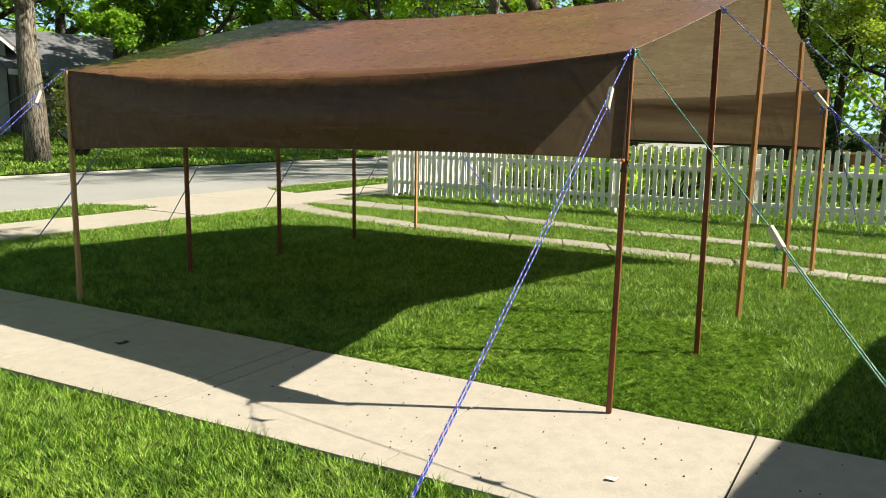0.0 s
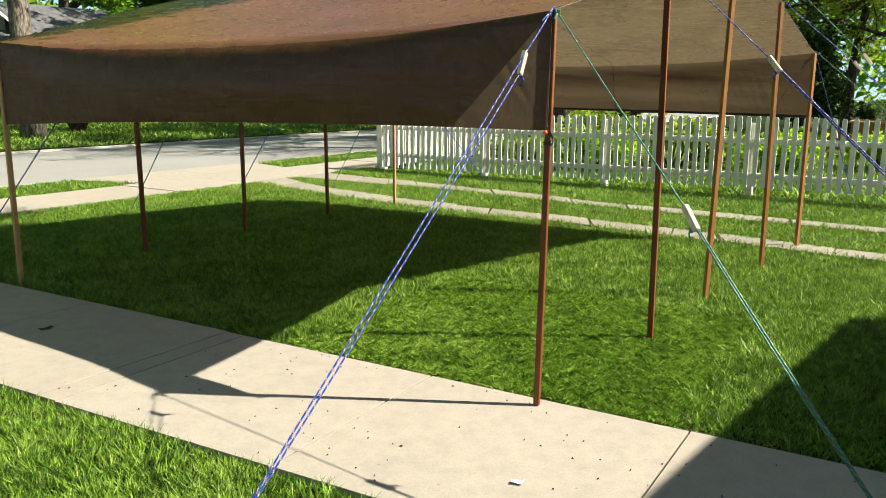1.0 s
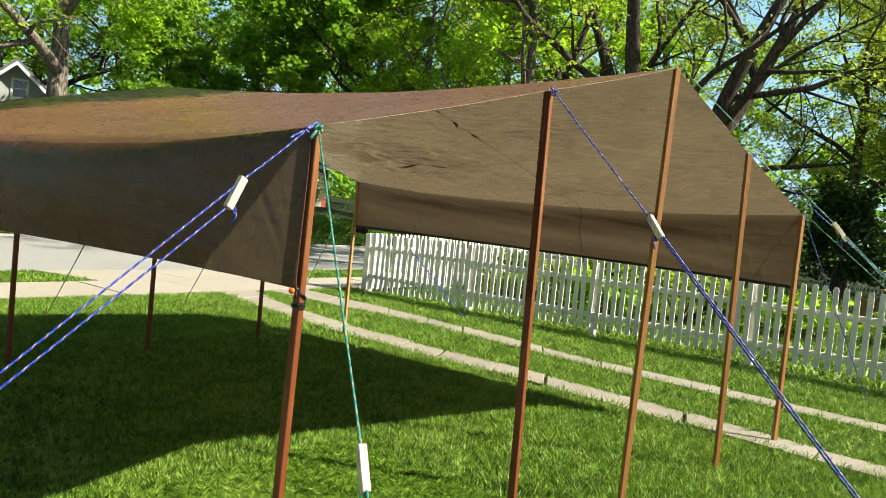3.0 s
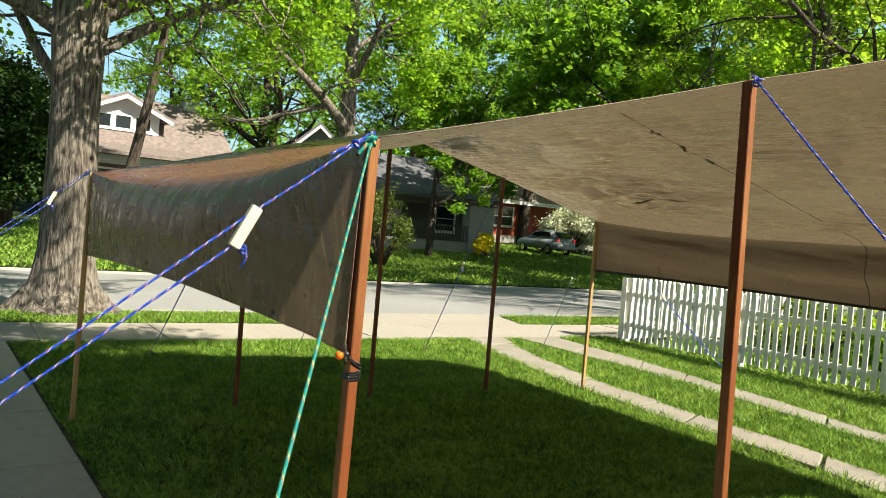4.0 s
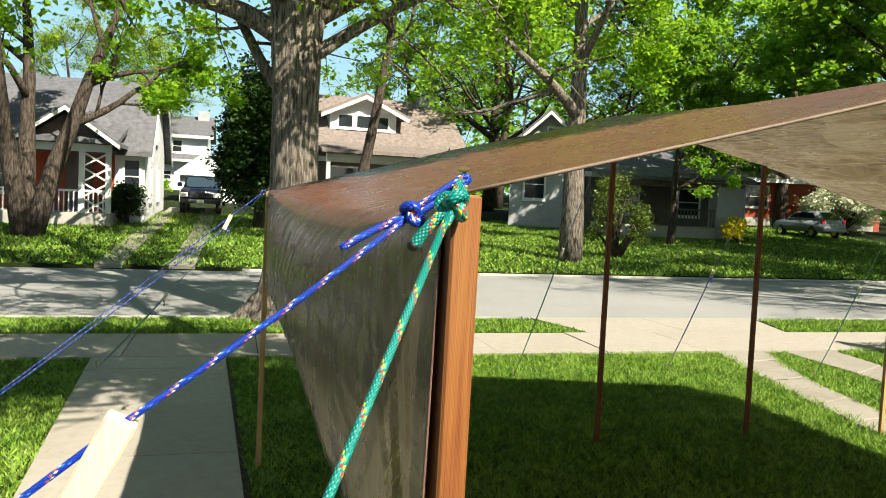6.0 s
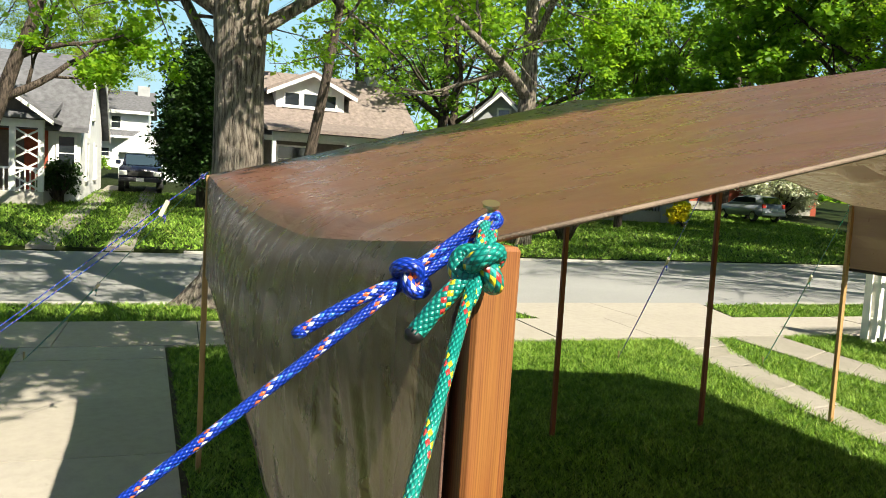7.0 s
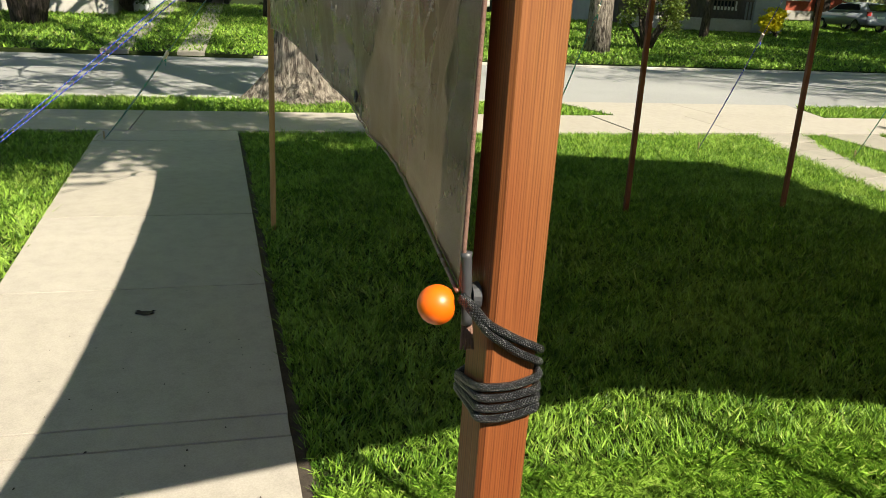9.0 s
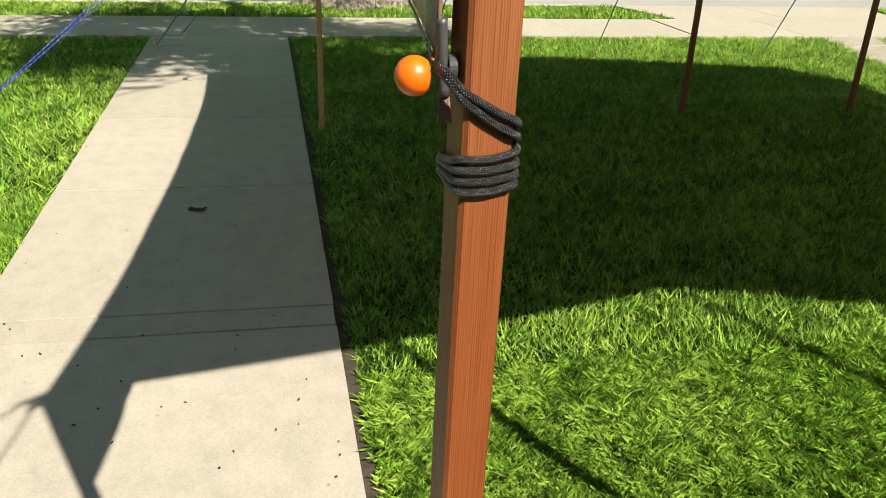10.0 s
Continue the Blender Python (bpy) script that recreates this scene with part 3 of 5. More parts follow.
def roof_at(u, v):
    p = gable(NEAR, v).lerp(gable(FAR, v), u)
    hang = 4 * u * (1 - u)
    side = abs(v - 2) / 2
    p.z += 0.002 - hang * (0.1 - 0.03 * side)
    pull = max(0.0, side - 0.5) * 2
    p.y += hang * 0.06 * pull * (1 if v < 2 else -1)
    free = min(1, 5 * min(u, 1 - u))
    p.z -= 0.028 * free * max(0.0, 1 - min(v, 4 - v) / 0.06) ** 2
    bunch = max(0.0, 1 - v / 0.16) * min(1, max(0, u - 0.3) * 5) * min(1, (1 - u) * 8)
    p.z += bunch * 0.007 * (noise.noise(Vector((p.x * 6, 0, 4))) + 0.5 * noise.noise(Vector((p.x * 15, 0, 7))))
    return p


def ripple(p, amount):
    return amount * (noise.noise(Vector((p.x * 1.3, p.y * 5.0, p.z * 5.0))) + 0.5 * noise.noise(Vector((p.x * 3.1 + 7, p.y * 11, p.z * 11))))


def build_canopy():
    top = tagged(empty("canopy"), "brown tarpaulin canopy stretched over ten wooden poles", "canopy")
    nu, nv = 80, 420
    verts, faces = [], []
    for i in range(nu + 1):
        for j in range(nv + 1):
            u, v = i / nu, 4 * j / nv
            p = roof_at(u, v)
            taut = min(1, 4 * min(u, 1 - u) + 0.12) * min(1, 5 * min(v, 4 - v))
            p.z += ripple(p, 0.007) * taut
            crinkle = noise.noise(Vector((p.x * 0.7, p.y * 0.9, 3.0))) + 0.15
            p.z += max(0, crinkle) * 0.011 * noise.noise(Vector((p.x * 1.6, p.y * 15, 1.0))) * taut
            if v > 2:
                pucker = max(0, noise.noise(Vector((p.x * 0.8 + 4, p.y * 1.1, 9.0))) + 0.16) * min(1, (v - 2) * 2.5) * min(1, (4 - v) * 3)
                p.z += pucker * 0.16 * noise.noise(Vector((p.x * 1.9 + 0.8 * p.y, p.y * 20 + 1.5 * p.x, 2.0))) * taut
            verts.append(p)
    faces = [(i * (nv + 1) + j, i * (nv + 1) + j + 1, (i + 1) * (nv + 1) + j + 1, (i + 1) * (nv + 1) + j) for i in range(nu) for j in range(nv)]
    roof = part("roof_sheet", mesh_of("roof_sheet", verts, faces, M_TARP, True), None, top, "brown sheet, tan where light comes through")
    nc = 480
    for name, v, sgn, low in (("front_curtain", 0.0, -1, (1.328, 1.235, -0.006)), ("back_curtain", 4.0, 1, (1.275, 1.33, 0.04))):
        verts, nz = [], 30
        for i in range(nc + 1):
            u = i / nc
            a = roof_at(u, v)
            hang = 4 * u * (1 - u)
            free = min(1, 4 * min(u, 1 - u))
            bulge, curl = 0.008 + 0.04 * free, 0.018 + 0.045 * free
            b = gable(NEAR, v).lerp(gable(FAR, v), u)
            b = Vector((b.x, b.y + low[2] + sgn * 0.0, lerp(low[0], low[1], u) + (0.03 if v == 0 else 0.012) * hang))
            for j in range(nz + 1):
                t = (j / nz) ** 1.4
                p = a.lerp(b, t)
                if v == 4.0:
                    p.y += free * (0.06 * t * t - 0.085 * math.sin(math.pi * min(1.0, t * 1.1)) ** 2 + 0.012 * noise.noise(Vector((p.x * 1.1, 3.0, t * 3))))
                ease = min(1, 3 * min(u, 1 - u)) ** 2
                p.y += sgn * (0.03 * math.sin(math.pi * t) * ease + bulge * (1 - math.exp(-t * 0.53 / curl)) * (1 - (1.0 if v == 0 else 0.8) * t))
                fold = math.exp(-((u - 0.1) / 0.09) ** 2) * t * t
                p.y += 0.004 * fold * math.sin(u * 60 + t * 5)
                p.y += (0.35 if v == 0 else 0.7) * ripple(p, 0.008) * ease
                soft = min(1, 14 * min(u, 1 - u))
                wave = noise.noise(Vector((p.x * 0.9 + 2 * p.z, p.z * 9 + 0.5 * p.x, v)))
                fine = noise.noise(Vector((p.x * 2.4, p.z * 24 + 3 * p.x, v + 5)))
                corner = math.exp(-u / 0.14) + 0.3
                crease = noise.noise(Vector((p.x * 15 + 7 * p.z, p.z * 4 - p.x * 3, v + 8))) + 0.5 * noise.noise(Vector((p.x * 37 + 12 * p.z, p.z * 8, v + 2)))
                p.y += soft * min(1, 6 * t) * ((0.005 if v == 0 else 0.016) * wave + 0.003 * fine + (0.003 if v == 0 else 0.006) * corner * crease * (0.3 + t))
                if v == 0:
                    # folds that fan out from the clipped corner
                    away, fan = math.hypot(p.x, p.z - 1.32), math.atan2(-p.x, p.z - 1.32)
                    pleat = noise.noise(Vector((fan * 7.0, away * 0.7, 3.0))) + 0.6 * noise.noise(Vector((fan * 17.0, away * 1.0, 8.0)))
                    p.y = lerp(p.y, -0.0185 - 0.0125 * t, min(1, 12 * t) * max(0, 1 - 8 * u) ** 2)
                    p.y += 0.02 * pleat * min(1, away * 4) * math.exp(-away / 0.5) * min(1, 5 * t, 4 * (1 - t)) * min(1, 40 * u)
                verts.append(p)
        faces = [(i * (nz + 1) + j, i * (nz + 1) + j + 1, (i + 1) * (nz + 1) + j + 1, (i + 1) * (nz + 1) + j) for i in range(nc) for j in range(nz)]
        part(name, mesh_of(name, verts, faces, M_CURTAIN_SHADED if v == 0 else M_BACKCURTAIN, True), None, top, "hanging brown tarpaulin curtain, creased at its corner")
        edge = [verts[i * (nz + 1) + nz] + Vector((0, sgn * 0.002, 0)) for i in range(nc + 1)]
        tube("hem", edge, 0.0012 if v == 0 else 0.014, M_TARP if v == 0 else M_HEM, top, 6)
        for k in range(1, 8):
            p = edge[int(k * nc / 8)] + Vector((0, sgn * 0.001, 0.02))
            part("grommet", ring_mesh("grommet", 0.006, 0.0018), M_CLIP, top).matrix_local = Matrix.Translation(p) @ pose(0, 0, 0, 90, 0, 0)
        for u in (0, nc):
            tube("edge_cord", [verts[u * (nz + 1) + j] for j in range(nz + 1)], 0.0013, M_EDGECORD, top, 6)
        seam = int(nc * 0.4)
        if v == 4.0:
            tube("seam", [verts[seam * (nz + 1) + j] + Vector((0, -0.003, 0)) for j in range(nz + 1)], 0.003, M_SEAM, top, 6)
    for u in (0.0, 1.0):
        tube("edge_cord", [roof_at(u, 4 * k / 60) for k in range(61)], 0.0018, M_PALEHEM, top, 6)
    tube("seam", [roof_at(0.4, 2 + 2 * k / 40) + Vector((0, 0, -0.006)) for k in range(41)], 0.0018, M_SEAM, top, 6)
    for k in (5, 9, 13):
        p = roof_at(0.4, 2 + 2 * k / 40)
        part("patch", box(-0.014, -0.04, -0.009, 0.014, 0.04, -0.004, 0.002), M_SEAM, top).matrix_local = Matrix.Translation(p) @ pose(0, 0, 0, -14, 0, 0)
    return top


def ring_mesh(name, radius, wire, segs=14, sides=6):
    v, f, uv = tube_data([(radius * math.cos(2 * math.pi * k / segs), radius * math.sin(2 * math.pi * k / segs), 0) for k in range(segs + 1)], wire, sides)
    return mesh_of(name, v, f, None, True, uv)


POLE = 0.034
CORNER, TURN = 0.0284, 8.0


def build_pole(base, top, mat, label, side=POLE, turn=0.0, bow=0.0):
    """A square stick with eased edges and a nail in its head."""
    length = (top - base).length
    me = box(-side / 2, -side / 2, 0, side / 2, side / 2, length, 0.0024)
    if bow:
        cuts = [e for e in me.edges if abs(e.verts[0].co.z - e.verts[1].co.z) > length * 0.5]
        bmesh.ops.subdivide_edges(me, edges=cuts, cuts=15)
        for v in me.verts:
            v.co.y += bow * math.sin(math.pi * min(1, max(0, v.co.z / length)))
    me.transform(pose(0, 0, 0, 0, 0, turn))
    ob = part("canopy_pole", me, mat)
    d = top - base
    ob.matrix_world = Matrix.Translation(base) @ Euler((-math.atan2(d.y, d.z), math.atan2(d.x, d.z), 0)).to_matrix().to_4x4()
    nail = bmesh.new()
    bmesh.ops.create_cone(nail, cap_ends=True, segments=10, radius1=0.0022, radius2=0.0022, depth=0.04, matrix=Matrix.Translation((0, 0, length + 0.002)))
    bmesh.ops.create_cone(nail, cap_ends=True, segments=18, radius1=0.0046, radius2=0.005, depth=0.002, matrix=Matrix.Translation((0, 0, length + 0.022)) @ pose(0, 0, 0, 8, 22, 0))
    part("nail", nail, M_STEEL, ob, "steel nail head")
    return tagged(ob, label, "pole", "canopy poles")


def knot_points(centre, size, along, turn=0.0):
    """A closed overhand knot round the given direction."""
    d = Vector(along).normalized()
    q = d.to_track_quat("Z", "Y").to_matrix() @ Matrix.Rotation(turn, 3, "Z")
    out = []
    for k in range(49):
        t = 2 * math.pi * k / 48
        p = Vector((math.sin(t) + 2 * math.sin(2 * t), math.cos(t) - 2 * math.cos(2 * t), -1.3 * math.sin(3 * t))) / 3
        out.append(Vector(centre) + q @ (p * size))
    return out


def build_guy(top, ground, mat, slider, label, radius=0.0038, tie=True, block=0.105):
    """A guy line: cord from a pole's head, a wooden tensioner and the doubled part down to a peg."""
    top, ground = Vector(top), Vector(ground)
    thing = tagged(empty("guy_line", Matrix.Translation((ground.x, ground.y, -0.03))), label, "rope", "guy lines")
    back = Matrix.Translation((-ground.x, -ground.y, 0.03))
    d = (ground - top).normalized()
    side = Vector((0, 0, 1)) - d * d.z
    side = -side.normalized()
    c = top + (ground - top) * slider
    hi, lo = c - d * block * 0.4, c + d * block * 0.36 + side * block * (0.36 if slider < 0.125 else 0.1)
    sag = Vector((0, 0, -0.012))

    def put(ob):
        ob.matrix_parent_inverse = back
        return ob

    head = top + d * (0.01 if tie else 0.0)
    def hung(a, b, drop):
        return [a.lerp(b, k / 10) + drop * (4 * k / 10 * (1 - k / 10)) for k in range(11)]

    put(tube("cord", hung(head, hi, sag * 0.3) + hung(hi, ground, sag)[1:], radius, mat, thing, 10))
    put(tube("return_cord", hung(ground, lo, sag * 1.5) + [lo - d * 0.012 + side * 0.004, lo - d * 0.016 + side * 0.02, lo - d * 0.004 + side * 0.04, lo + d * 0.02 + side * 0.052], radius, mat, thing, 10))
    axis = (lo - hi).normalized()
    flat = axis.cross(d).normalized()
    mtx = Matrix((flat, axis.cross(flat), axis)).transposed().to_4x4()
    mtx.translation = (hi + lo) / 2
    blk = box(-0.0095, -0.013, -block / 2, 0.0095, 0.013, block / 2, 0.002)
    blk.transform(mtx)
    put(part("tensioner", blk, M_PALEWOOD, thing, "small pale wooden tension block"))
    put(tube("stop_knot", knot_points(lo + d * -0.004 + side * 0.02, 0.009, d), radius * 0.9, mat, thing, 6))
    peg = bmesh.new()
    bmesh.ops.create_cone(peg, cap_ends=True, segments=10, radius1=0.004, radius2=0.009, depth=0.16, matrix=Matrix.Translation((ground.x, ground.y, 0.0)))
    put(part("peg", peg, M_STEEL, thing))
    if tie:
        put(tube("knot", knot_points(top + d * 0.05, 0.017, d), radius * 0.95, mat, thing, 8))
    return thing


build_canopy()
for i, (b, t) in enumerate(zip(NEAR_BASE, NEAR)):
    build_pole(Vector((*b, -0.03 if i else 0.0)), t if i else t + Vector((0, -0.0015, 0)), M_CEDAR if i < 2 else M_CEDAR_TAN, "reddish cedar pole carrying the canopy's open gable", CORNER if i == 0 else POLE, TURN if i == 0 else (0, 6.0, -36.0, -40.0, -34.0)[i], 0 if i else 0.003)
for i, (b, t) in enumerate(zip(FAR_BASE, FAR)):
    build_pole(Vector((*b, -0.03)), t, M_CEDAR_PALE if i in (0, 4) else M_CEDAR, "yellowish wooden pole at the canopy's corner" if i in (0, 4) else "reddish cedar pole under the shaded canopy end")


def tie_on(thing_nail, knot, tail, start, mat, r, label):
    """A cord looped round a nail, its overhand knot and the loose tail end."""
    thing = tagged(empty("cord_knot", Matrix.Translation(knot)), label, "knot")
    back = Matrix.Translation(-Vector(knot))
    nail, k, t, s = Vector(thing_nail), Vector(knot), Vector(tail), Vector(start)
    d = (k - nail).normalized()
    out = d.cross(Vector((0.9, 0.3, 0.2))).normalized() * r * 0.95
    loop = [k + out, k.lerp(nail, 0.5) + out, nail + out, nail - d * r * 1.1, nail - out, k.lerp(nail, 0.5) - out, k - out]
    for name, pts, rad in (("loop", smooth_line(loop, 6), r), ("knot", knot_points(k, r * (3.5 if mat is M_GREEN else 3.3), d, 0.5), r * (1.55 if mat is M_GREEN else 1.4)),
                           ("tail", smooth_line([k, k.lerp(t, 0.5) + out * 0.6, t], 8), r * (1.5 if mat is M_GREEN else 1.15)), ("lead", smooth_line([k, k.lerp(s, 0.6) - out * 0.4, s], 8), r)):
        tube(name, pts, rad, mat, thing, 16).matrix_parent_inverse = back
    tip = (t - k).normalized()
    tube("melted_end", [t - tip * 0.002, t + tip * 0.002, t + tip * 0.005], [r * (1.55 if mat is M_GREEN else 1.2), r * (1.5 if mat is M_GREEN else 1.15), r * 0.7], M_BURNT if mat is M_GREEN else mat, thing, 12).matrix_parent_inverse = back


GREEN_TOP, GREEN_PEG = Vector((0.032, -0.022, 1.837)), Vector((1.86, -1.27, 0))
tie_on((0.0, 0.0, 1.868), (0.0, -0.046, 1.836), (-0.004, -0.103, 1.806), (0.0, -0.047, 1.8352), M_BLUE, 0.003, "blue braided cord knotted to a nail on the pole")
tie_on((0.0, -0.002, 1.864), (0.028, -0.017, 1.845), (0.026, -0.05, 1.81), GREEN_TOP + Vector((0.006, -0.004, -0.009)), M_GREEN, 0.0034, "green braided cord knotted to a nail on the pole")
GUYS = [
    (Vector((0.0, -0.044, 1.8125)), (0.01, -2.44, 0), M_BLUE, 0.113), (Vector((0.032, -0.022, 1.812)), (1.86, -1.27, 0), M_GREEN, 0.418),
    (NEAR[1], (2.58, 0.46, 0), M_BLUE, 0.26), (NEAR[2], (2.73, 4.84, 0), M_GREEN, 0.326), (NEAR[3], (2.81, 5.86, 0), M_BLUE, 0.232),
    (NEAR[4], (2.6, 6.6, 0), M_GREEN, 0.4), (NEAR[4], (0.77, 8.06, 0), M_BLUE, 0.45),
    (FAR[0], (-4.55, -2.23, 0), M_BLUE, 0.12), (FAR[0], (-7.6, -1.5, 0), M_GREEN, 0.5), (FAR[1], (-7.13, 1.09, 0), M_BLUE, 0.45),
    (FAR[2], (-6.9, 2.7, 0), M_GREEN, 0.45), (FAR[3], (-7.1, 4.65, 0), M_BLUE, 0.45), (FAR[4], (-6.65, 6.3, 0), M_GREEN, 0.4), (FAR[4], (-4.6, 7.9, 0), M_BLUE, 0.45)]
for k, (t, g, mat, s) in enumerate(GUYS):
    build_guy(t + Vector((0, 0, 0.025)), g, mat, s, ("blue" if mat is M_BLUE else "green") + " braided guy line with wooden tensioner, pegged in grass", tie=k > 1, radius=0.0033 if k == 1 else 0.003 if k == 0 else 0.0034)


# ---- picket fence ----
def build_fence():
    fence = tagged(empty("picket_fence"), "white painted picket fence along the neighbouring garden", "fence")
    prof = [(-0.034, 0.05), (0.034, 0.05), (0.034, 1.06), (0.02, 1.095), (-0.02, 1.095), (-0.034, 1.06)]
    picket = bpy.data.meshes.new("picket")
    bm = prism(prof, "y", -0.01, 0.01)
    bm.to_mesh(picket)
    bm.free()
    picket.materials.append(M_PICKET)
    rng = random.Random(8)

    def run(x0, y0, x1, y1):
        n = int(math.hypot(x1 - x0, y1 - y0) / 0.126)
        turn = math.atan2(y1 - y0, x1 - x0)
        for i in range(n):
            t = i / n
            ob = part("picket", picket, None, fence)
            ob.matrix_local = Matrix.Translation((lerp(x0, x1, t), lerp(y0, y1, t), 0.08 * min(1, max(0, (lerp(x0, x1, t) + 7.6) / 7)) + rng.uniform(-0.012, 0.012))) @ Euler((rng.uniform(-0.01, 0.01), rng.uniform(-0.014, 0.014), turn)).to_matrix().to_4x4()
        length = math.hypot(x1 - x0, y1 - y0)
        for z in (0.3, 0.82):
            ob = part("rail", box(0, 0.012, z - 0.04, length, 0.048, z + 0.04, 0.004), M_PICKET, fence)
            ob.matrix_local = Matrix.Translation((x0, y0, 0)) @ Euler((0, 0, turn)).to_matrix().to_4x4()
        k = 0.0
        while k <= length + 0.1:
            ob = part("post", box(-0.05, 0.05, -0.1, 0.05, 0.15, 1.08, 0.008), M_PICKET, fence)
            ob.matrix_local = Matrix.Translation((lerp(x0, x1, k / length), lerp(y0, y1, k / length), 0)) @ Euler((0, 0, turn)).to_matrix().to_4x4()
            k += 2.3

    run(-7.65, 8.97, 6.8, 8.77)
    run(-7.65, 9.07, -7.75, 16.0)


build_fence()


# ---- grass ----
def in_poly(px, py, poly):
    inside = np.zeros(len(px), bool)
    n = len(poly)
    for i in range(n):
        x0, y0 = poly[i]
        x1, y1 = poly[(i + 1) % n]
        cross = ((y0 > py) != (y1 > py)) & (px < (x1 - x0) * (py - y0) / (y1 - y0 + 1e-12) + x0)
        inside ^= cross
    return inside


def grass_sheet(name, poly, density, height, width, seed, label, bent=False, lie=0.75, tuft=0.05, rag=0.0):
    """Loose blades over a stretch of lawn, one object of many."""
    rng = np.random.default_rng(seed)
    poly = np.array(poly)
    lo, hi = poly.min(0), poly.max(0)
    n = int((hi - lo).prod() * density)
    p = rng.uniform(lo, hi, (n, 2))
    p = p[in_poly(p[:, 0], p[:, 1], poly.tolist())]
    p = p + rng.normal(0, 1, p.shape) * rag
    n = len(p)
    z = np.array([rise(a, b) for a, b in p]) - 0.03 if lo[0] < ROAD_FAR else np.full(n, -0.03)
    # tufts: blades of one tuft share their height and the way they lie
    q = (p + 0.03 * np.c_[np.sin(p[:, 1] * 31 + 2 * np.sin(p[:, 0] * 17)), np.sin(p[:, 0] * 27 + 2 * np.sin(p[:, 1] * 23))]) / tuft
    cell = np.floor(q).astype(np.int64)
    table = np.random.default_rng(seed + 500).random((4096, 3))
    pick = table[(cell[:, 0] * 73856093 ^ cell[:, 1] * 19349663) % 4096]
    h = height * rng.uniform(0.6, 1.25, n) * (0.55 + 0.8 * pick[:, 0])
    w = width * rng.uniform(0.6, 1.3, n)
    a, lean, ang = rng.uniform(0, 2 * np.pi, n), (np.abs(rng.normal(0, lie * 0.8, n)) + 0.55 * lie * pick[:, 2]) * h, 2 * np.pi * pick[:, 1] + rng.normal(0, 1.3, n)
    dx, dy = np.cos(a) * w / 2, np.sin(a) * w / 2
    lx, ly = np.cos(ang) * lean, np.sin(ang) * lean
    verts = np.zeros((n, 4, 3))
    verts[:, 0] = np.c_[p[:, 0] - dx, p[:, 1] - dy, z]
    verts[:, 1] = np.c_[p[:, 0] + dx, p[:, 1] + dy, z]
    verts[:, 2] = np.c_[p[:, 0] + dx * 0.7 + lx * 0.45, p[:, 1] + dy * 0.7 + ly * 0.45, z + h * 0.62]
    verts[:, 3] = np.c_[p[:, 0] + lx * 1.3, p[:, 1] + ly * 1.3, z + h * 0.95]
    if not bent:
        verts = verts[:, [0, 1, 3]]
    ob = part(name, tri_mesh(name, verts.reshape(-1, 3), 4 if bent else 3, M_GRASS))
    tagged(ob, label, "grass", kind="stuff")


E1, E2 = 0.034, 0.004
grass_sheet("grass", [(0.6, walk_right(0.6) + E1), (-1.7, walk_right(-1.7) + E1), (-1.7, 2.1), (0.6, 2.1)], 58000, 0.031, 0.0015, 1, "short green lawn grass at the foot of the canopy pole", True, 0.55)
grass_sheet("grass", [(3.9, walk_right(3.9) + E1), (0.6, walk_right(0.6) + E1), (0.6, 2.1), (-1.7, 2.1), (-1.7, walk_right(-1.7) + E1), (-3.2, walk_right(-3.2) + E1), (-3.2, 5.1), (0.8, 4.78), (3.9, 4.5)], 10500, 0.045, 0.0088, 12, "short green lawn grass beneath the open canopy", False, 0.6)
grass_sheet("grass", [(-3.2, walk_right(-3.2) + E1), (-8.1, walk_right(-8.1) + E1), (-8.1, 6.0), (-7, 5.7), (-5, 5.27), (-3.2, 5.1)], 5500, 0.052, 0.0105, 2, "short green lawn grass beside the pavement")
grass_sheet("grass", [(3.9, walk_left(3.9) - E2), (3.9, -3.0), (0.5, -4.2), (-3.5, -3.6), (-3.5, walk_left(-3.5) - E2)], 12500, 0.045, 0.0068, 3, "short green lawn grass with pale dry tufts by the path", False, 0.6)
grass_sheet("grass", [(-3.5, walk_left(-3.5) - E2), (-3.5, -4.5), (-8.1, -7.0), (-8.1, walk_left(-8.1) - E2)], 3500, 0.055, 0.014, 4, "green lawn grass before the pavement")
grass_sheet("grass", [(3.8, 5.02), (0.8, 5.22), (-0.9, 5.53), (-2.6, 5.68), (-5.1, 5.87), (-7.2, 6.47), (-8.1, 6.86), (-8.1, 7.03), (-6.1, 7.0), (-4.7, 6.98), (-3.2, 6.73), (-1.8, 6.56), (1.2, 6.43), (3.8, 6.33)], 4500, 0.05, 0.0125, 5, "green grass between the driveway strips", rag=0.035)
grass_sheet("grass", [(6.5, 6.7), (1.2, 6.87), (-0.4, 6.97), (-2.0, 7.07), (-3.4, 7.32), (-5.1, 7.64), (-6.6, 7.82), (-8.1, 7.92), (-8.1, 9.1), (6.5, 8.9)], 3000, 0.065, 0.016, 6, "green grass along the picket fence", rag=0.035)
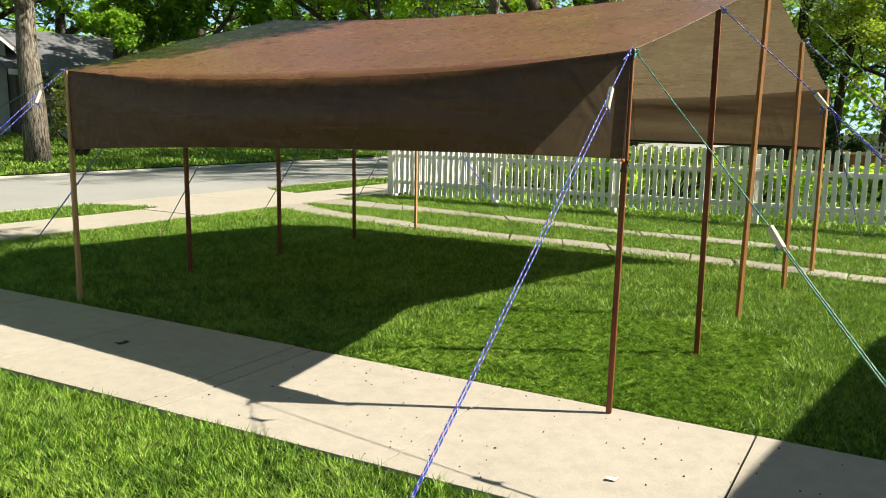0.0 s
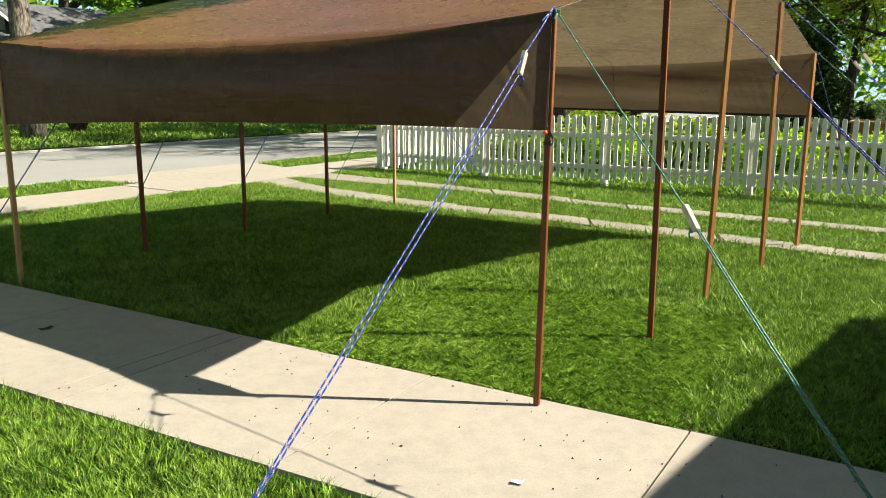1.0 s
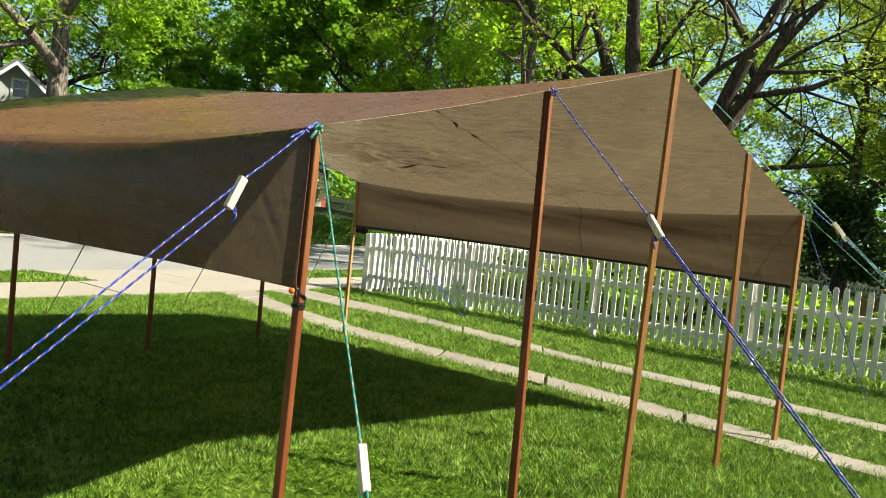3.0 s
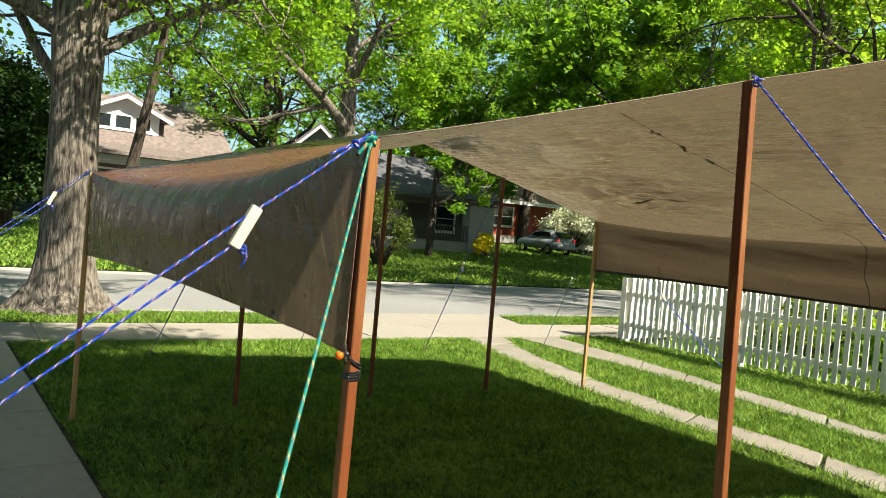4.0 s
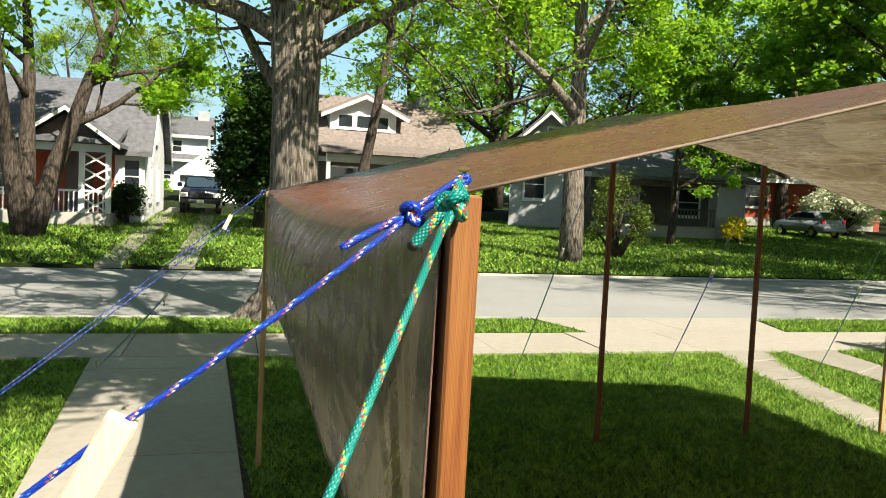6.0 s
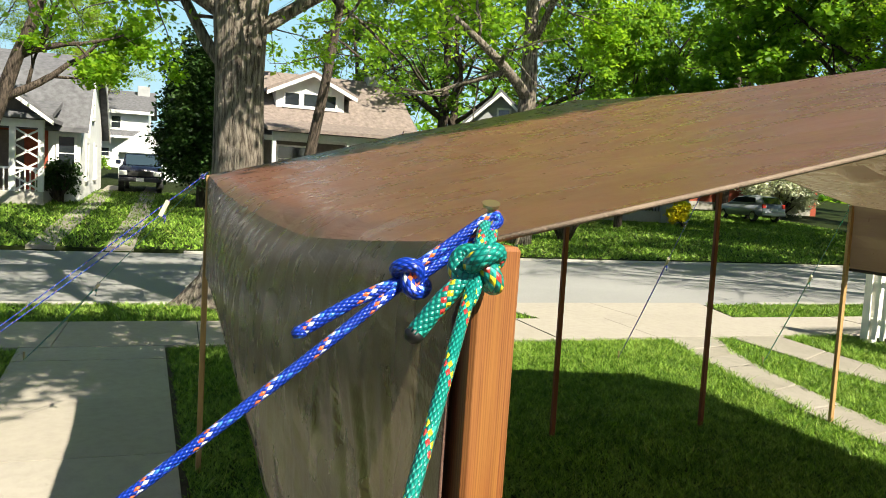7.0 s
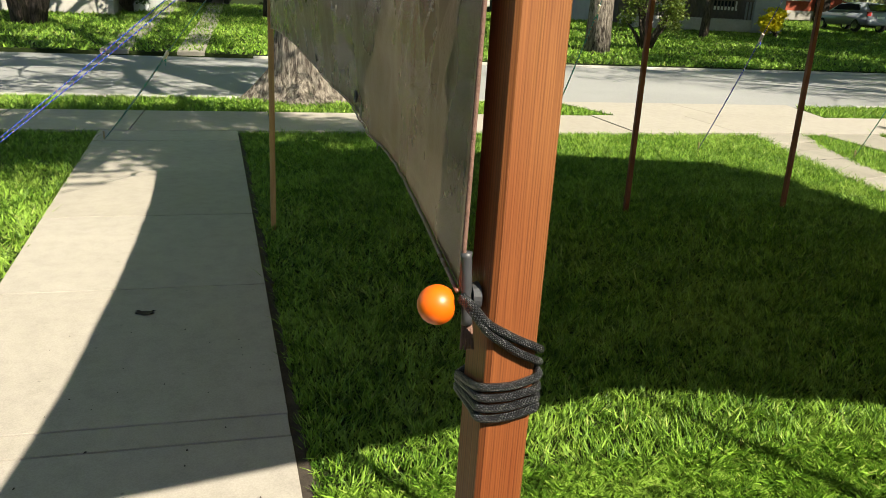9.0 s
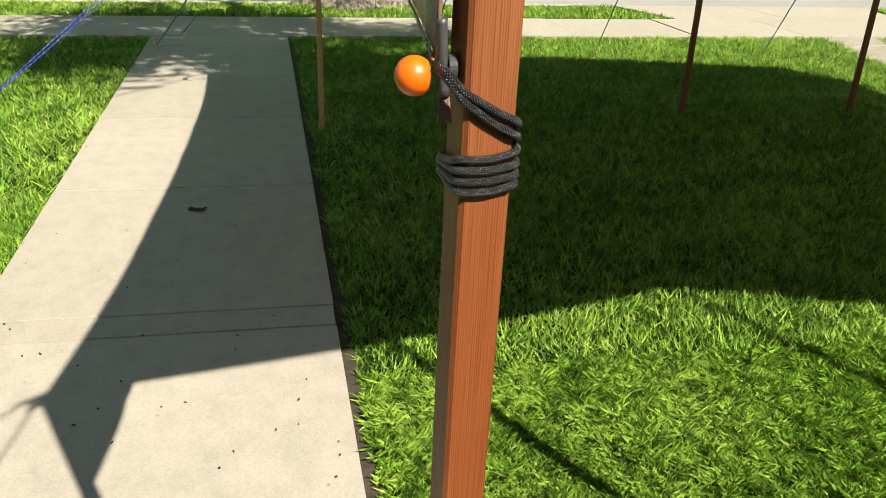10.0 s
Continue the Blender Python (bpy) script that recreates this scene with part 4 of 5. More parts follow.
for lo, hi in (([(3.8, 4.5), (0.8, 4.74), (-0.8, 4.92), (-2.4, 5.08), (-3.8, 5.12), (-5.0, 5.24), (-6.0, 5.38), (-7.0, 5.64), (-8.0, 5.92)], 0.13), ([(3.8, 4.93), (0.8, 5.13), (-0.9, 5.44), (-2.6, 5.58), (-3.9, 5.64), (-5.1, 5.77), (-6.2, 6.02), (-7.2, 6.37), (-8.0, 6.7)], 0.13),
               ([(3.8, 6.29), (1.2, 6.39), (-0.4, 6.44), (-1.8, 6.52), (-3.2, 6.69), (-4.7, 6.93), (-6.1, 6.95)], 0.14), ([(3.8, 6.62), (1.2, 6.77), (-0.4, 6.87), (-2.0, 6.97), (-3.4, 7.22), (-5.1, 7.54), (-6.6, 7.7)], 0.13)):
    grass_sheet("grass", lo + [(x, y + hi) for x, y in lo[::-1]], 2600, 0.07, 0.011, 60 + len(lo), "grass creeping over the worn strip edges", rag=0.03)
grass_sheet("grass", [(6.0, -3.0), (3.9, -3.0), (0.5, -4.2), (-3.5, -3.6), (-3.5, -4.5), (-8.1, -7.0), (-8.1, -12), (6, -12)], 700, 0.06, 0.03, 13, "green lawn grass in front of the house")
grass_sheet("grass", [(-9.55, -14), (-10.83, -14), (-10.83, 4.4), (-9.55, 4.85)], 1800, 0.06, 0.02, 7, "grass verge between pavement and street")
grass_sheet("grass", [(-9.55, 8.35), (-10.83, 8.75), (-10.83, 30), (-9.55, 30)], 1200, 0.06, 0.022, 8, "grass verge between pavement and street")
grass_sheet("grass", [(8, 9.2), (-7.4, 9.2), (-12, 30), (8, 30)], 260, 0.1, 0.05, 9, "garden grass behind the picket fence")
grass_sheet("grass", [(ROAD_FAR - 0.05, -16), (-36, -16), (-36, 30), (ROAD_FAR - 0.05, 30)], 140, 0.1, 0.065, 10, "front lawns across the street, striped with shade")


# ---- small fittings on the near corner pole ----
def build_corner_fittings():
    ball = tagged(empty("ball_bungee", Matrix.Translation((-0.004, -0.0418, 1.3195))), "orange plastic ball bungee with black cord round the pole", "bungee")
    bm = bmesh.new()
    bmesh.ops.create_uvsphere(bm, u_segments=24, v_segments=16, radius=0.0102)
    for v in bm.verts:
        if v.co.y > 0.0075:
            v.co.y = 0.0075 + (v.co.y - 0.0075) * 0.3
        if abs(v.co.x) < 0.0012 and v.co.y < -0.004:
            v.co *= 0.985
    for f in bm.faces:
        f.smooth = True
    part("ball", bm, M_BALL, ball)
    # the doubled cord goes from the ball past the clip down across the pole, then four times round it
    spin = Matrix.Translation((-0.0037, -0.0067, 0)) @ pose(0, 0, 0, 0, 0, TURN)
    stay = Matrix.Translation((0.004, 0.0418, -1.3195))
    h, r = CORNER / 2 + 0.0021, 0.0022

    def cord(pts):
        tube("cord", [spin @ p for p in smooth_line(pts, 6)], r, M_BUNGEE, ball, 8).matrix_parent_inverse = stay

    for k in (0, 1):
        drop = 0.0058 * k
        cord([(0.004, -0.0255, 1.3265 - 0.3 * drop), (0.0125, -0.0225, 1.3235 - 0.5 * drop), (h * 0.95, -h * 0.96, 1.3155 - 0.75 * drop), (h + 0.0004, -0.007, 1.31 - drop), (h, 0.0023, 1.3045 - 1.2 * drop),
              (h - 0.0005, h * 0.9, 1.298 - 1.2 * drop), (0, h, 1.291 - drop), (-h, h, 1.286 - drop), (-h, 0, 1.283 - 0.5 * drop)])
    for z, fall, lift in ((1.2805, 0.008, 0.004), (1.2745, 0.004, 0.0025), (1.2685, 0.002, 0.0025), (1.2628, -0.002, 0.003)):
        cord([(-h, -h, z - fall), (0.004, -h - 0.0005, z - 0.45 * fall), (h * 0.9, -h, z), (h + 0.0006, -0.004, z - 0.0004), (h + 0.0004, 0.005, z + 0.0003), (h, h * 0.88, z + lift * 0.8),
              (h * 0.4, h, z + lift), (-h, h, z + 0.003), (-h - 0.001, 0, z), (-h, -h, z - fall)])
    clip = tagged(empty("grommet_clip", Matrix.Translation((-0.002, -0.0283, 1.327))), "grey plastic clip on the curtain's frayed corner", "clip")
    back = Matrix.Translation((-0.002, 0.0225, -1.331))
    body = smooth_line([(0.004, -0.0235, 1.352), (0.004, -0.0225, 1.336), (0.004, -0.0212, 1.314)], 6)
    tube("body", body, [0.0031] + [0.0028] * (len(body) - 2) + [0.0031], M_CLIP, clip, 12).matrix_parent_inverse = back
    disc = bmesh.new()
    bmesh.ops.create_cone(disc, cap_ends=True, segments=20, radius1=0.0075, radius2=0.0068, depth=0.004, matrix=Matrix.Translation((0.002, -0.0175, 1.328)) @ pose(0, 0, 0, 90, 0, 0))
    ob = part("disc", disc, M_CLIP, clip)
    ob.matrix_parent_inverse = back
    for k in range(4):
        tube("fray", [(0.004, -0.0212 + 0.0011 * (k - 1.5), 1.316), (0.005, -0.021 + 0.0015 * (k - 1.5), 1.307), (0.005 + 0.001 * (k % 2), -0.0208 + 0.002 * (k - 1.5), 1.3005)], [0.001, 0.0012, 0.0007], M_EDGECORD, clip, 6).matrix_parent_inverse = back


build_corner_fittings()


# ---- trees and shrubs ----
class Grower:
    """Grows limbs as tapered tubes and gathers the places where leaves hang."""

    def __init__(self, seed):
        self.r = random.Random(seed)
        self.v, self.f, self.spots = [], [], []

    def limb(self, pts, radii, segs):
        v, f, _ = tube_data(pts, radii, segs)
        n = len(self.v)
        self.v += v
        self.f += [tuple(i + n for i in q) for q in f]

    def branch(self, start, way, length, radius, level, deepest, lift=0.12, spread=0.75, bare=0.35, kids=5):
        r = self.r
        n = (7, 7, 5, 3)[level]
        pts, p, d = [Vector(start)], Vector(start), Vector(way).normalized()
        for k in range(n):
            wob = 0.3 if level == 0 else 1.0
            d = (d + wob * Vector((r.gauss(0, 0.16), r.gauss(0, 0.16), r.gauss(0, 0.12) + lift))).normalized()
            p = p + d * length / n
            pts.append(p)
        radii = [radius * (1 - 0.8 * k / n) for k in range(n + 1)]
        self.limb(pts, radii, (12, 7, 4, 3)[level])
        if level >= deepest - 1:
            self.spots += pts[2:] if level < 3 else pts[1:]
        if level < deepest:
            for k in range(kids):
                t = bare + (1 - bare) * (k + r.random()) / kids
                i = min(int(t * n), n - 1)
                q = pts[i].lerp(pts[i + 1], t * n - i)
                ax = (pts[i + 1] - pts[i]).normalized()
                off = Vector((r.gauss(0, 1), r.gauss(0, 1), r.gauss(0, 0.6))).normalized()
                off = (off - ax * off.dot(ax)).normalized()
                self.branch(q, ax * (1 - spread * 0.6) + off * spread, length * r.uniform(0.42, 0.7) * (1.1 - 0.4 * t), radii[i] * r.uniform(0.45, 0.65), level + 1, deepest, lift * 0.7, spread, 0.2, kids)

    def wood(self, mat):
        return mesh_of("trunk", self.v, self.f, mat, True)


def leaves_mesh(name, spots, count, spread, size, mat, seed, droop=0.0, flat=0.5):
    """Small folded leaves in loose sprays round the given places."""
    rng = np.random.default_rng(seed)
    s = np.array([tuple(p) for p in spots])
    c = s[rng.integers(0, len(s), count)] + rng.normal(0, spread, (count, 3)) * (1, 1, 0.7)
    c[:, 2] -= droop * rng.random(count)
    k = size * rng.uniform(0.55, 1.3, count)
    nrm = rng.normal(0, 1, (count, 3))
    nrm[:, 2] = np.abs(nrm[:, 2]) + flat
    nrm /= np.linalg.norm(nrm, axis=1)[:, None]
    a = np.cross(nrm, rng.normal(0, 1, (count, 3)))
    a /= np.linalg.norm(a, axis=1)[:, None]
    b = np.cross(nrm, a)
    k = k[:, None]
    v = np.zeros((count, 4, 3))
    v[:, 0] = c - a * k * 0.5
    v[:, 1] = c + b * k * 0.42 + nrm * k * 0.12
    v[:, 2] = c + a * k * 0.55 - nrm * k * 0.08
    v[:, 3] = c - b * k * 0.42 + nrm * k * 0.12
    return tri_mesh(name, v.reshape(-1, 3), 4, mat)


def make_tree(name, wood, crown, label, m=None, category="tree"):
    t = empty(name, m)
    part("trunk", wood, None, t)
    part("crown", crown, None, t)
    return tagged(t, label, category)


def street_tree():
    """The great maple on the verge: fluted bole, root flare, wide limbs."""
    g = Grower(11)
    bole = [(0, 0, -0.05), (0, 0, 0.12), (0, 0.01, 0.4), (0, 0.02, 0.9), (0.0, 0.02, 2.0), (0, 0.0, 3.2), (0, -0.02, 4.1), (0.0, 0.0, 4.8)]
    segs, verts = 40, []
    for (x, y, z), r in zip(bole, (0.7, 0.57, 0.45, 0.375, 0.345, 0.335, 0.37, 0.41)):
        for k in range(segs):
            a = 2 * math.pi * k / segs
            flare = max(0, 0.5 - z) * 0.42 * max(0, math.cos(5 * a + 0.7)) ** 2
            rr = r * (1 + 0.035 * math.sin(7 * a + z * 0.8) + 0.02 * math.sin(13 * a - z)) + flare
            verts.append(Vector((x + rr * math.cos(a), y + rr * math.sin(a), z)))
    g.v += verts
    g.f += [(i * segs + k, i * segs + (k + 1) % segs, (i + 1) * segs + (k + 1) % segs, (i + 1) * segs + k) for i in range(len(bole) - 1) for k in range(segs)]
    mains = [
        ((0.0, -0.22, 4.1), [(0.03, -0.8, 4.39), (0.05, -1.6, 4.58), (0.05, -2.38, 4.7), (0.05, -3.1, 4.74), (0.1, -3.9, 4.78), (0.2, -5.4, 5.1), (0.4, -7.0, 5.9)], 0.16),
        ((0.0, 0.25, 4.4), [(0.05, 1.15, 4.95), (0.1, 1.87, 5.18), (0.1, 2.77, 5.46), (0.4, 4.2, 6.0), (0.8, 6.0, 7.0)], 0.14),
        ((0.05, 0.28, 3.9), [(0.1, 0.91, 4.34), (0.15, 1.79, 4.85), (0.2, 2.71, 5.27), (0.5, 4.2, 5.9)], 0.11),
        ((-0.25, -0.15, 3.3), [(-0.35, -0.45, 3.7), (-0.45, -0.76, 4.28), (-0.5, -1.0, 4.7), (-0.6, -1.25, 5.25), (-0.8, -1.8, 6.6)], 0.1),
        ((0.2, 0.0, 4.7), [(1.2, 0.1, 5.8), (2.6, 0.5, 6.7), (5.0, 1.2, 7.0), (7.0, 1.9, 6.9), (8.6, 2.3, 6.7), (9.6, 2.5, 6.6)], 0.2),
        ((-0.2, 0.0, 4.7), [(-1.2, -0.2, 6.0), (-2.8, -0.8, 7.4), (-4.6, -1.4, 8.4), (-6.6, -2.2, 9.0), (-8.6, -3.0, 9.2)], 0.23),
        ((-0.15, -0.1, 4.8), [(-1.0, -1.2, 6.6), (-2.2, -3.0, 8.0), (-3.8, -4.8, 8.8), (-5.4, -6.4, 9.2)], 0.22),
        ((0.0, -0.15, 4.6), [(0.1, -0.3, 6.0), (0.0, -0.9, 8.0), (0.3, -1.4, 10.0), (0.3, -1.8, 12.0)], 0.27),
        ((0.0, 0.2, 4.6), [(-0.1, 0.5, 6.2), (0.2, 1.2, 8.4), (0.4, 1.8, 10.4), (0.4, 2.2, 12.0)], 0.27),
        ((0.2, -0.2, 4.6), [(1.0, -1.0, 5.8), (2.4, -2.2, 6.6), (4.2, -3.6, 7.2), (6.0, -5.0, 7.6)], 0.18),
    ]
    r = g.r
    for start, rest, radius in mains:
        pts = smooth_line([start] + rest, 5)
        radii = [radius * (1 - 0.78 * k / (len(pts) - 1)) for k in range(len(pts))]
        g.limb(pts, radii, 12)
        for k in range(len(pts) // 3, len(pts), 1 if radius > 0.21 else 2):
            ax = (pts[k] - pts[k - 1]).normalized()
            off = Vector((r.gauss(0, 1), r.gauss(0, 1), r.gauss(-0.1 if radius > 0.16 else -0.55, 0.6))).normalized()
            if radius > 0.21:
                off = Vector((off.x, off.y, abs(off.z) * 0.4)).normalized() * 1.6
            g.branch(pts[k], ax * 0.5 + off, r.uniform(2.6, 4.4) if radius > 0.21 else r.uniform(1.2, 2.4), max(0.018, radii[k] * 0.4), 1, 2, 0.0, 0.8, 0.3, 3)
    def shades_roof(p):
        q = p + Vector((-10.95, 0.62, 0)) - SUN * ((p.z - 2.3) / SUN.z)
        return -5.2 < q.x < 0.8 and -0.4 < q.y < 5.7

    spots = [p for p in g.spots if p.z > 3.7 and not shades_roof(p)]
    # unseen leafy twigs added high over the canopy, which dapple the path's pavement end
    over = []
    # further rows are set sunward of the lawns and street to shade them
    for count, x0, x1, y0, y1, z, h0, h1 in ((40, -10.2, -6.6, -2.6, 1.6, 0, 5.8, 7.4), (20, -9.5, -5.2, -4.8, -1.9, 0, 6.0, 7.6), (50, -18.0, -11.2, -8.0, 0.3, 0, 6.4, 8.6),
                                             # the last row darkens the roof's far strip, standing in for reflected
                                             # trees
                                             (22, -26.0, -19.0, -8.0, -0.6, 0, 8.8, 10.4), (16, -4.9, -4.45, 0.6, 2.6, 2.3, 3.9, 4.7)):
        for _ in range(count):
            shade, h = Vector((r.uniform(x0, x1), r.uniform(y0, y1), z)), r.uniform(h0, h1)
            over.append(shade + SUN * (h / SUN.z) - Vector((-10.95, 0.62, 0)))
    for q in over:
        g.limb([Vector((q.x - 0.5, 2.1, 6.6)).lerp(q, 0.2), (Vector((q.x - 0.5, 2.1, 6.6)) + q) / 2, q], [0.03, 0.02, 0.008], 5)
    spots_over = [q + Vector((r.gauss(0, 0.24), r.gauss(0, 0.24), r.gauss(0, 0.2))) * (1 if i < len(over) - 16 else 0.45) for i, q in enumerate(over) for _ in range(5)]
    crown = leaves_mesh("crown", spots_over * 2 + g.r.sample(spots, len(spots) // 5), 62000, 0.2, 0.1, M_LEAF, 5, 0.2)
    make_tree("maple_tree", g.wood(M_BARK), crown, "large maple with furrowed grey bark on the verge", pose(-10.95, 0.62, 0.0))


def far_tree_parts(seed, height, trunk, wood, leaf, count, size, spread=0.75, stems=1, low=0.3, lean=0.25, clear=0.3):
    g = Grower(seed)
    for k in range(stems):
        a = 2 * math.pi * k / stems + 0.6
        way = Vector((math.cos(a) * lean, math.sin(a) * lean, 1)) if stems > 1 else Vector((0.03, 0.02, 1))
        g.branch((0.12 * math.cos(a) * (stems > 1), 0.12 * math.sin(a) * (stems > 1), -0.1), way, height * 0.92, trunk / (1 if stems == 1 else 1.25), 0, 3, 0.1, spread, low, 7 if stems == 1 else 5)
    spots = [p for p in g.spots if p.z > height * clear]
    spots = g.r.sample(spots, int(len(spots) * 0.15))
    return g.wood(wood), leaves_mesh("crown", spots, count, height * 0.022, size, leaf, seed)


def scatter_trees():
    kinds = {
        "maple": far_tree_parts(21, 12.5, 0.37, M_BARK, M_LEAF, 23000, 0.145, 0.9, low=0.38, clear=0.44),
        "tall": far_tree_parts(26, 13.0, 0.2, M_BARK_DARK, M_LEAF, 9000, 0.15, 0.8, low=0.5, clear=0.52),
        "deep": far_tree_parts(22, 14.0, 0.36, M_BARK_DARK, M_LEAF_DEEP, 12500, 0.22, 0.85, low=0.22, clear=0.26),
        "shade": far_tree_parts(28, 9.5, 0.24, M_BARK_DARK, M_LEAF_DEEP, 26000, 0.21, 0.95, low=0.22, clear=0.27),
        "pale": far_tree_parts(23, 12.0, 0.26, M_BARK_DARK, M_LEAF_PALE, 22000, 0.115, 0.8, low=0.25),
        "multi": far_tree_parts(24, 13.0, 0.42, M_BARK_DARK, M_LEAF_PALE, 20000, 0.095, 0.7, stems=5, low=0.3, lean=0.42),
        "low": far_tree_parts(27, 9.0, 0.2, M_BARK_DARK, M_LEAF_PALE, 24000, 0.1, 0.95, low=0.12, clear=0.12),
        "clump": far_tree_parts(25, 10.0, 0.42, M_BARK_DARK, M_LEAF, 30000, 0.17, 0.65, stems=3, low=0.4, lean=0.27, clear=0.3),
    }
    labels = {"shade": "spreading deep green tree with low boughs", "low": "low spreading yellow-green tree in spring leaf", "maple": "bright green maple in spring leaf", "tall": "slender tree with a high spring crown", "deep": "tall deep green tree in shade", "pale": "thinly leaved pale green spring tree",
              "multi": "dark many-stemmed tree with thin spring leaves", "clump": "maple with several stems on a front lawn"}
    places = [
        ("maple", -21.3, 9.9, 1.05, 100), ("clump", -24.4, -6.1, 0.95, 40), ("multi", -7.0, 20.5, 1.05, 25),
        ("deep", -37, 30, 1.1, 10), ("deep", -24, 27, 0.95, 80), ("deep", -44, 20, 1.15, 140),
        ("deep", -15, 41, 1.2, 30), ("deep", -13.5, 31, 1.05, 170), ("maple", -15, 24.5, 0.85, 250), ("pale", -2.5, 27, 1.0, 120),
        ("low", 3.2, 33, 1.35, 40), ("low", 0.2, 38, 1.5, 100), ("low", 1.4, 26.5, 1.0, 0), ("low", 4.6, 24.8, 0.95, 130), ("low", -1.4, 31.5, 1.15, 240), ("deep", -43.5, 14.5, 1.1, 15), ("deep", -42.5, 24.5, 1.15, 95), ("deep", -46, 31, 1.2, 215), ("deep", -38, 37, 1.1, 280), ("pale", -62, -6, 0.95, 100), ("pale", -58, -11, 0.9, 10), ("deep", -52, 11, 0.9, 66), ("deep", -46, 16, 1.0, 45), ("maple", -28, -17, 1.0, 190),
        # shade tree at (-22.3, 25.0): added, trunk out of view, to shade the bungalow
        ("maple", -32, 36, 1.0, 77), ("deep", -48, 40, 1.3, 50), ("tall", -21.0, 2.85, 0.95, 310), ("deep", -28, 44, 1.3, 190), ("maple", -10.6, 18.5, 0.85, 33), ("maple", -20.4, 26, 0.95, 260), ("shade", -27.0, 16.9, 0.75, 70), ("shade", -22.3, 25.0, 1.25, 200)]
    first = {}
    for kind, x, y, s, turn in places:
        tilt = -11 if kind == "tall" else 0
        m = pose(x, y, rise(x, y) - 0.05, tilt, 0, 0) @ pose(0, 0, 0, 0, 0, turn)
        if kind not in first:
            first[kind] = make_tree("tree", *kinds[kind], labels[kind], m)
            first[kind]["group"] = "garden trees"
            first[kind].scale = (s, s, s)
        else:
            ob = copy_thing(first[kind], m)
            ob.scale = (s, s, s)


def shrub(name, x, y, z, rx, ry, h, mat, count, size, label, seed, lumps=14, stems=True, hollow=0.75):
    """A bush of short stems and many leaves in uneven lumps."""
    rng = random.Random(seed)
    spots, g = [], Grower(seed)
    for k in range(lumps):
        a, e = rng.uniform(0, 2 * math.pi), rng.uniform(0.15, 1.0)
        q = Vector((rx * hollow * math.cos(a) * math.sqrt(1 - e * e * 0.8), ry * hollow * math.sin(a) * math.sqrt(1 - e * e * 0.8), h * 0.2 + h * 0.66 * e))
        spots += [q + Vector((rng.gauss(0, rx * 0.16), rng.gauss(0, ry * 0.16), rng.gauss(0, h * 0.09))) for _ in range(9)]
        if not stems and k == 0:
            g.limb([Vector((0, 0, -0.05)), Vector((0.03, 0, h * 0.4)), Vector((0, 0.04, h * 0.8))], [0.05 * h, 0.035 * h, 0.01 * h], 9)
        if stems:
            g.limb([Vector((rng.gauss(0, 0.06), rng.gauss(0, 0.06), -0.05)), q * 0.5 + Vector((rng.gauss(0, 0.06), 0, 0)), q], [0.035 * h, 0.022 * h, 0.008], 5)
    make_tree(name, g.wood(M_BARK_DARK), leaves_mesh("crown", spots, count, min(rx, ry) * 0.13, size, mat, seed), label, pose(x, y, z), "shrub")


def build_planting():
    street_tree()
    scatter_trees()
    shrub("evergreen", -29.5, 0.75, rise(-29.5, 0.6), 1.5, 1.5, 6.0, M_YEW, 46000, 0.15, "tall dark rounded evergreen beside a driveway", 31, 150, stems=False, hollow=0.78)
    shrub("pine_shrub", -22.3, 12.0, rise(-22.3, 11.3), 0.95, 0.9, 2.75, M_OLIVE, 5000, 0.08, "layered pine shrub with twisted bare stems", 32, 12, hollow=0.85)
    shrub("yellow_shrub", -27.9, 20.75, rise(-28.4, 21.3), 0.6, 0.6, 1.1, M_YELLOW, 4000, 0.12, "low bright yellow shrub by a porch", 33, 10)
    shrub("blossom_shrub", -33.4, 31.0, rise(-33.4, 31.0), 1.8, 1.8, 2.4, M_BLOSSOM, 12000, 0.15, "white flowering shrub behind the parked car", 34, 18)
    shrub("round_shrub", -29.6, -4.1, rise(-29.6, -4.1), 0.75, 0.75, 1.45, M_YEW, 3000, 0.12, "clipped dark round shrub beside the porch", 35, 14)
    shrub("small_shrub", -40.0, -3.9, rise(-40, -3.9), 0.6, 0.6, 1.3, M_LEAF, 1500, 0.12, "light green shrub by the white house", 36, 8)
    shrub("garden_evergreen", -1.9, 22.4, 0, 1.05, 1.05, 3.7, M_YEW, 8000, 0.13, "dark loose evergreen behind the garden fence", 38, 30, stems=False)
    shrub("small_shrub", -0.15, 20.2, 0, 0.35, 0.35, 1.3, M_YEW, 1500, 0.1, "small dark clipped shrub in the garden", 37, 8)
    for k, (x, y, w, h) in enumerate(((-6, 12.2, 1.2, 0.9), (-4.2, 11.4, 0.9, 0.7), (-3.0, 12.8, 1.3, 0.9), (-1.4, 13.5, 1.2, 0.8), (-5.2, 15, 1.5, 1.1), (0.8, 14.6, 1.0, 0.7), (2.6, 12.4, 1.2, 0.8), (4.5, 13, 1.2, 0.9))):
        shrub("garden_shrub", x, y, 0, w, w * 0.8, h, M_LEAF if k % 2 else M_LEAF_PALE, 1800, 0.12, "leafy garden shrub behind the picket fence", 40 + k, 9)


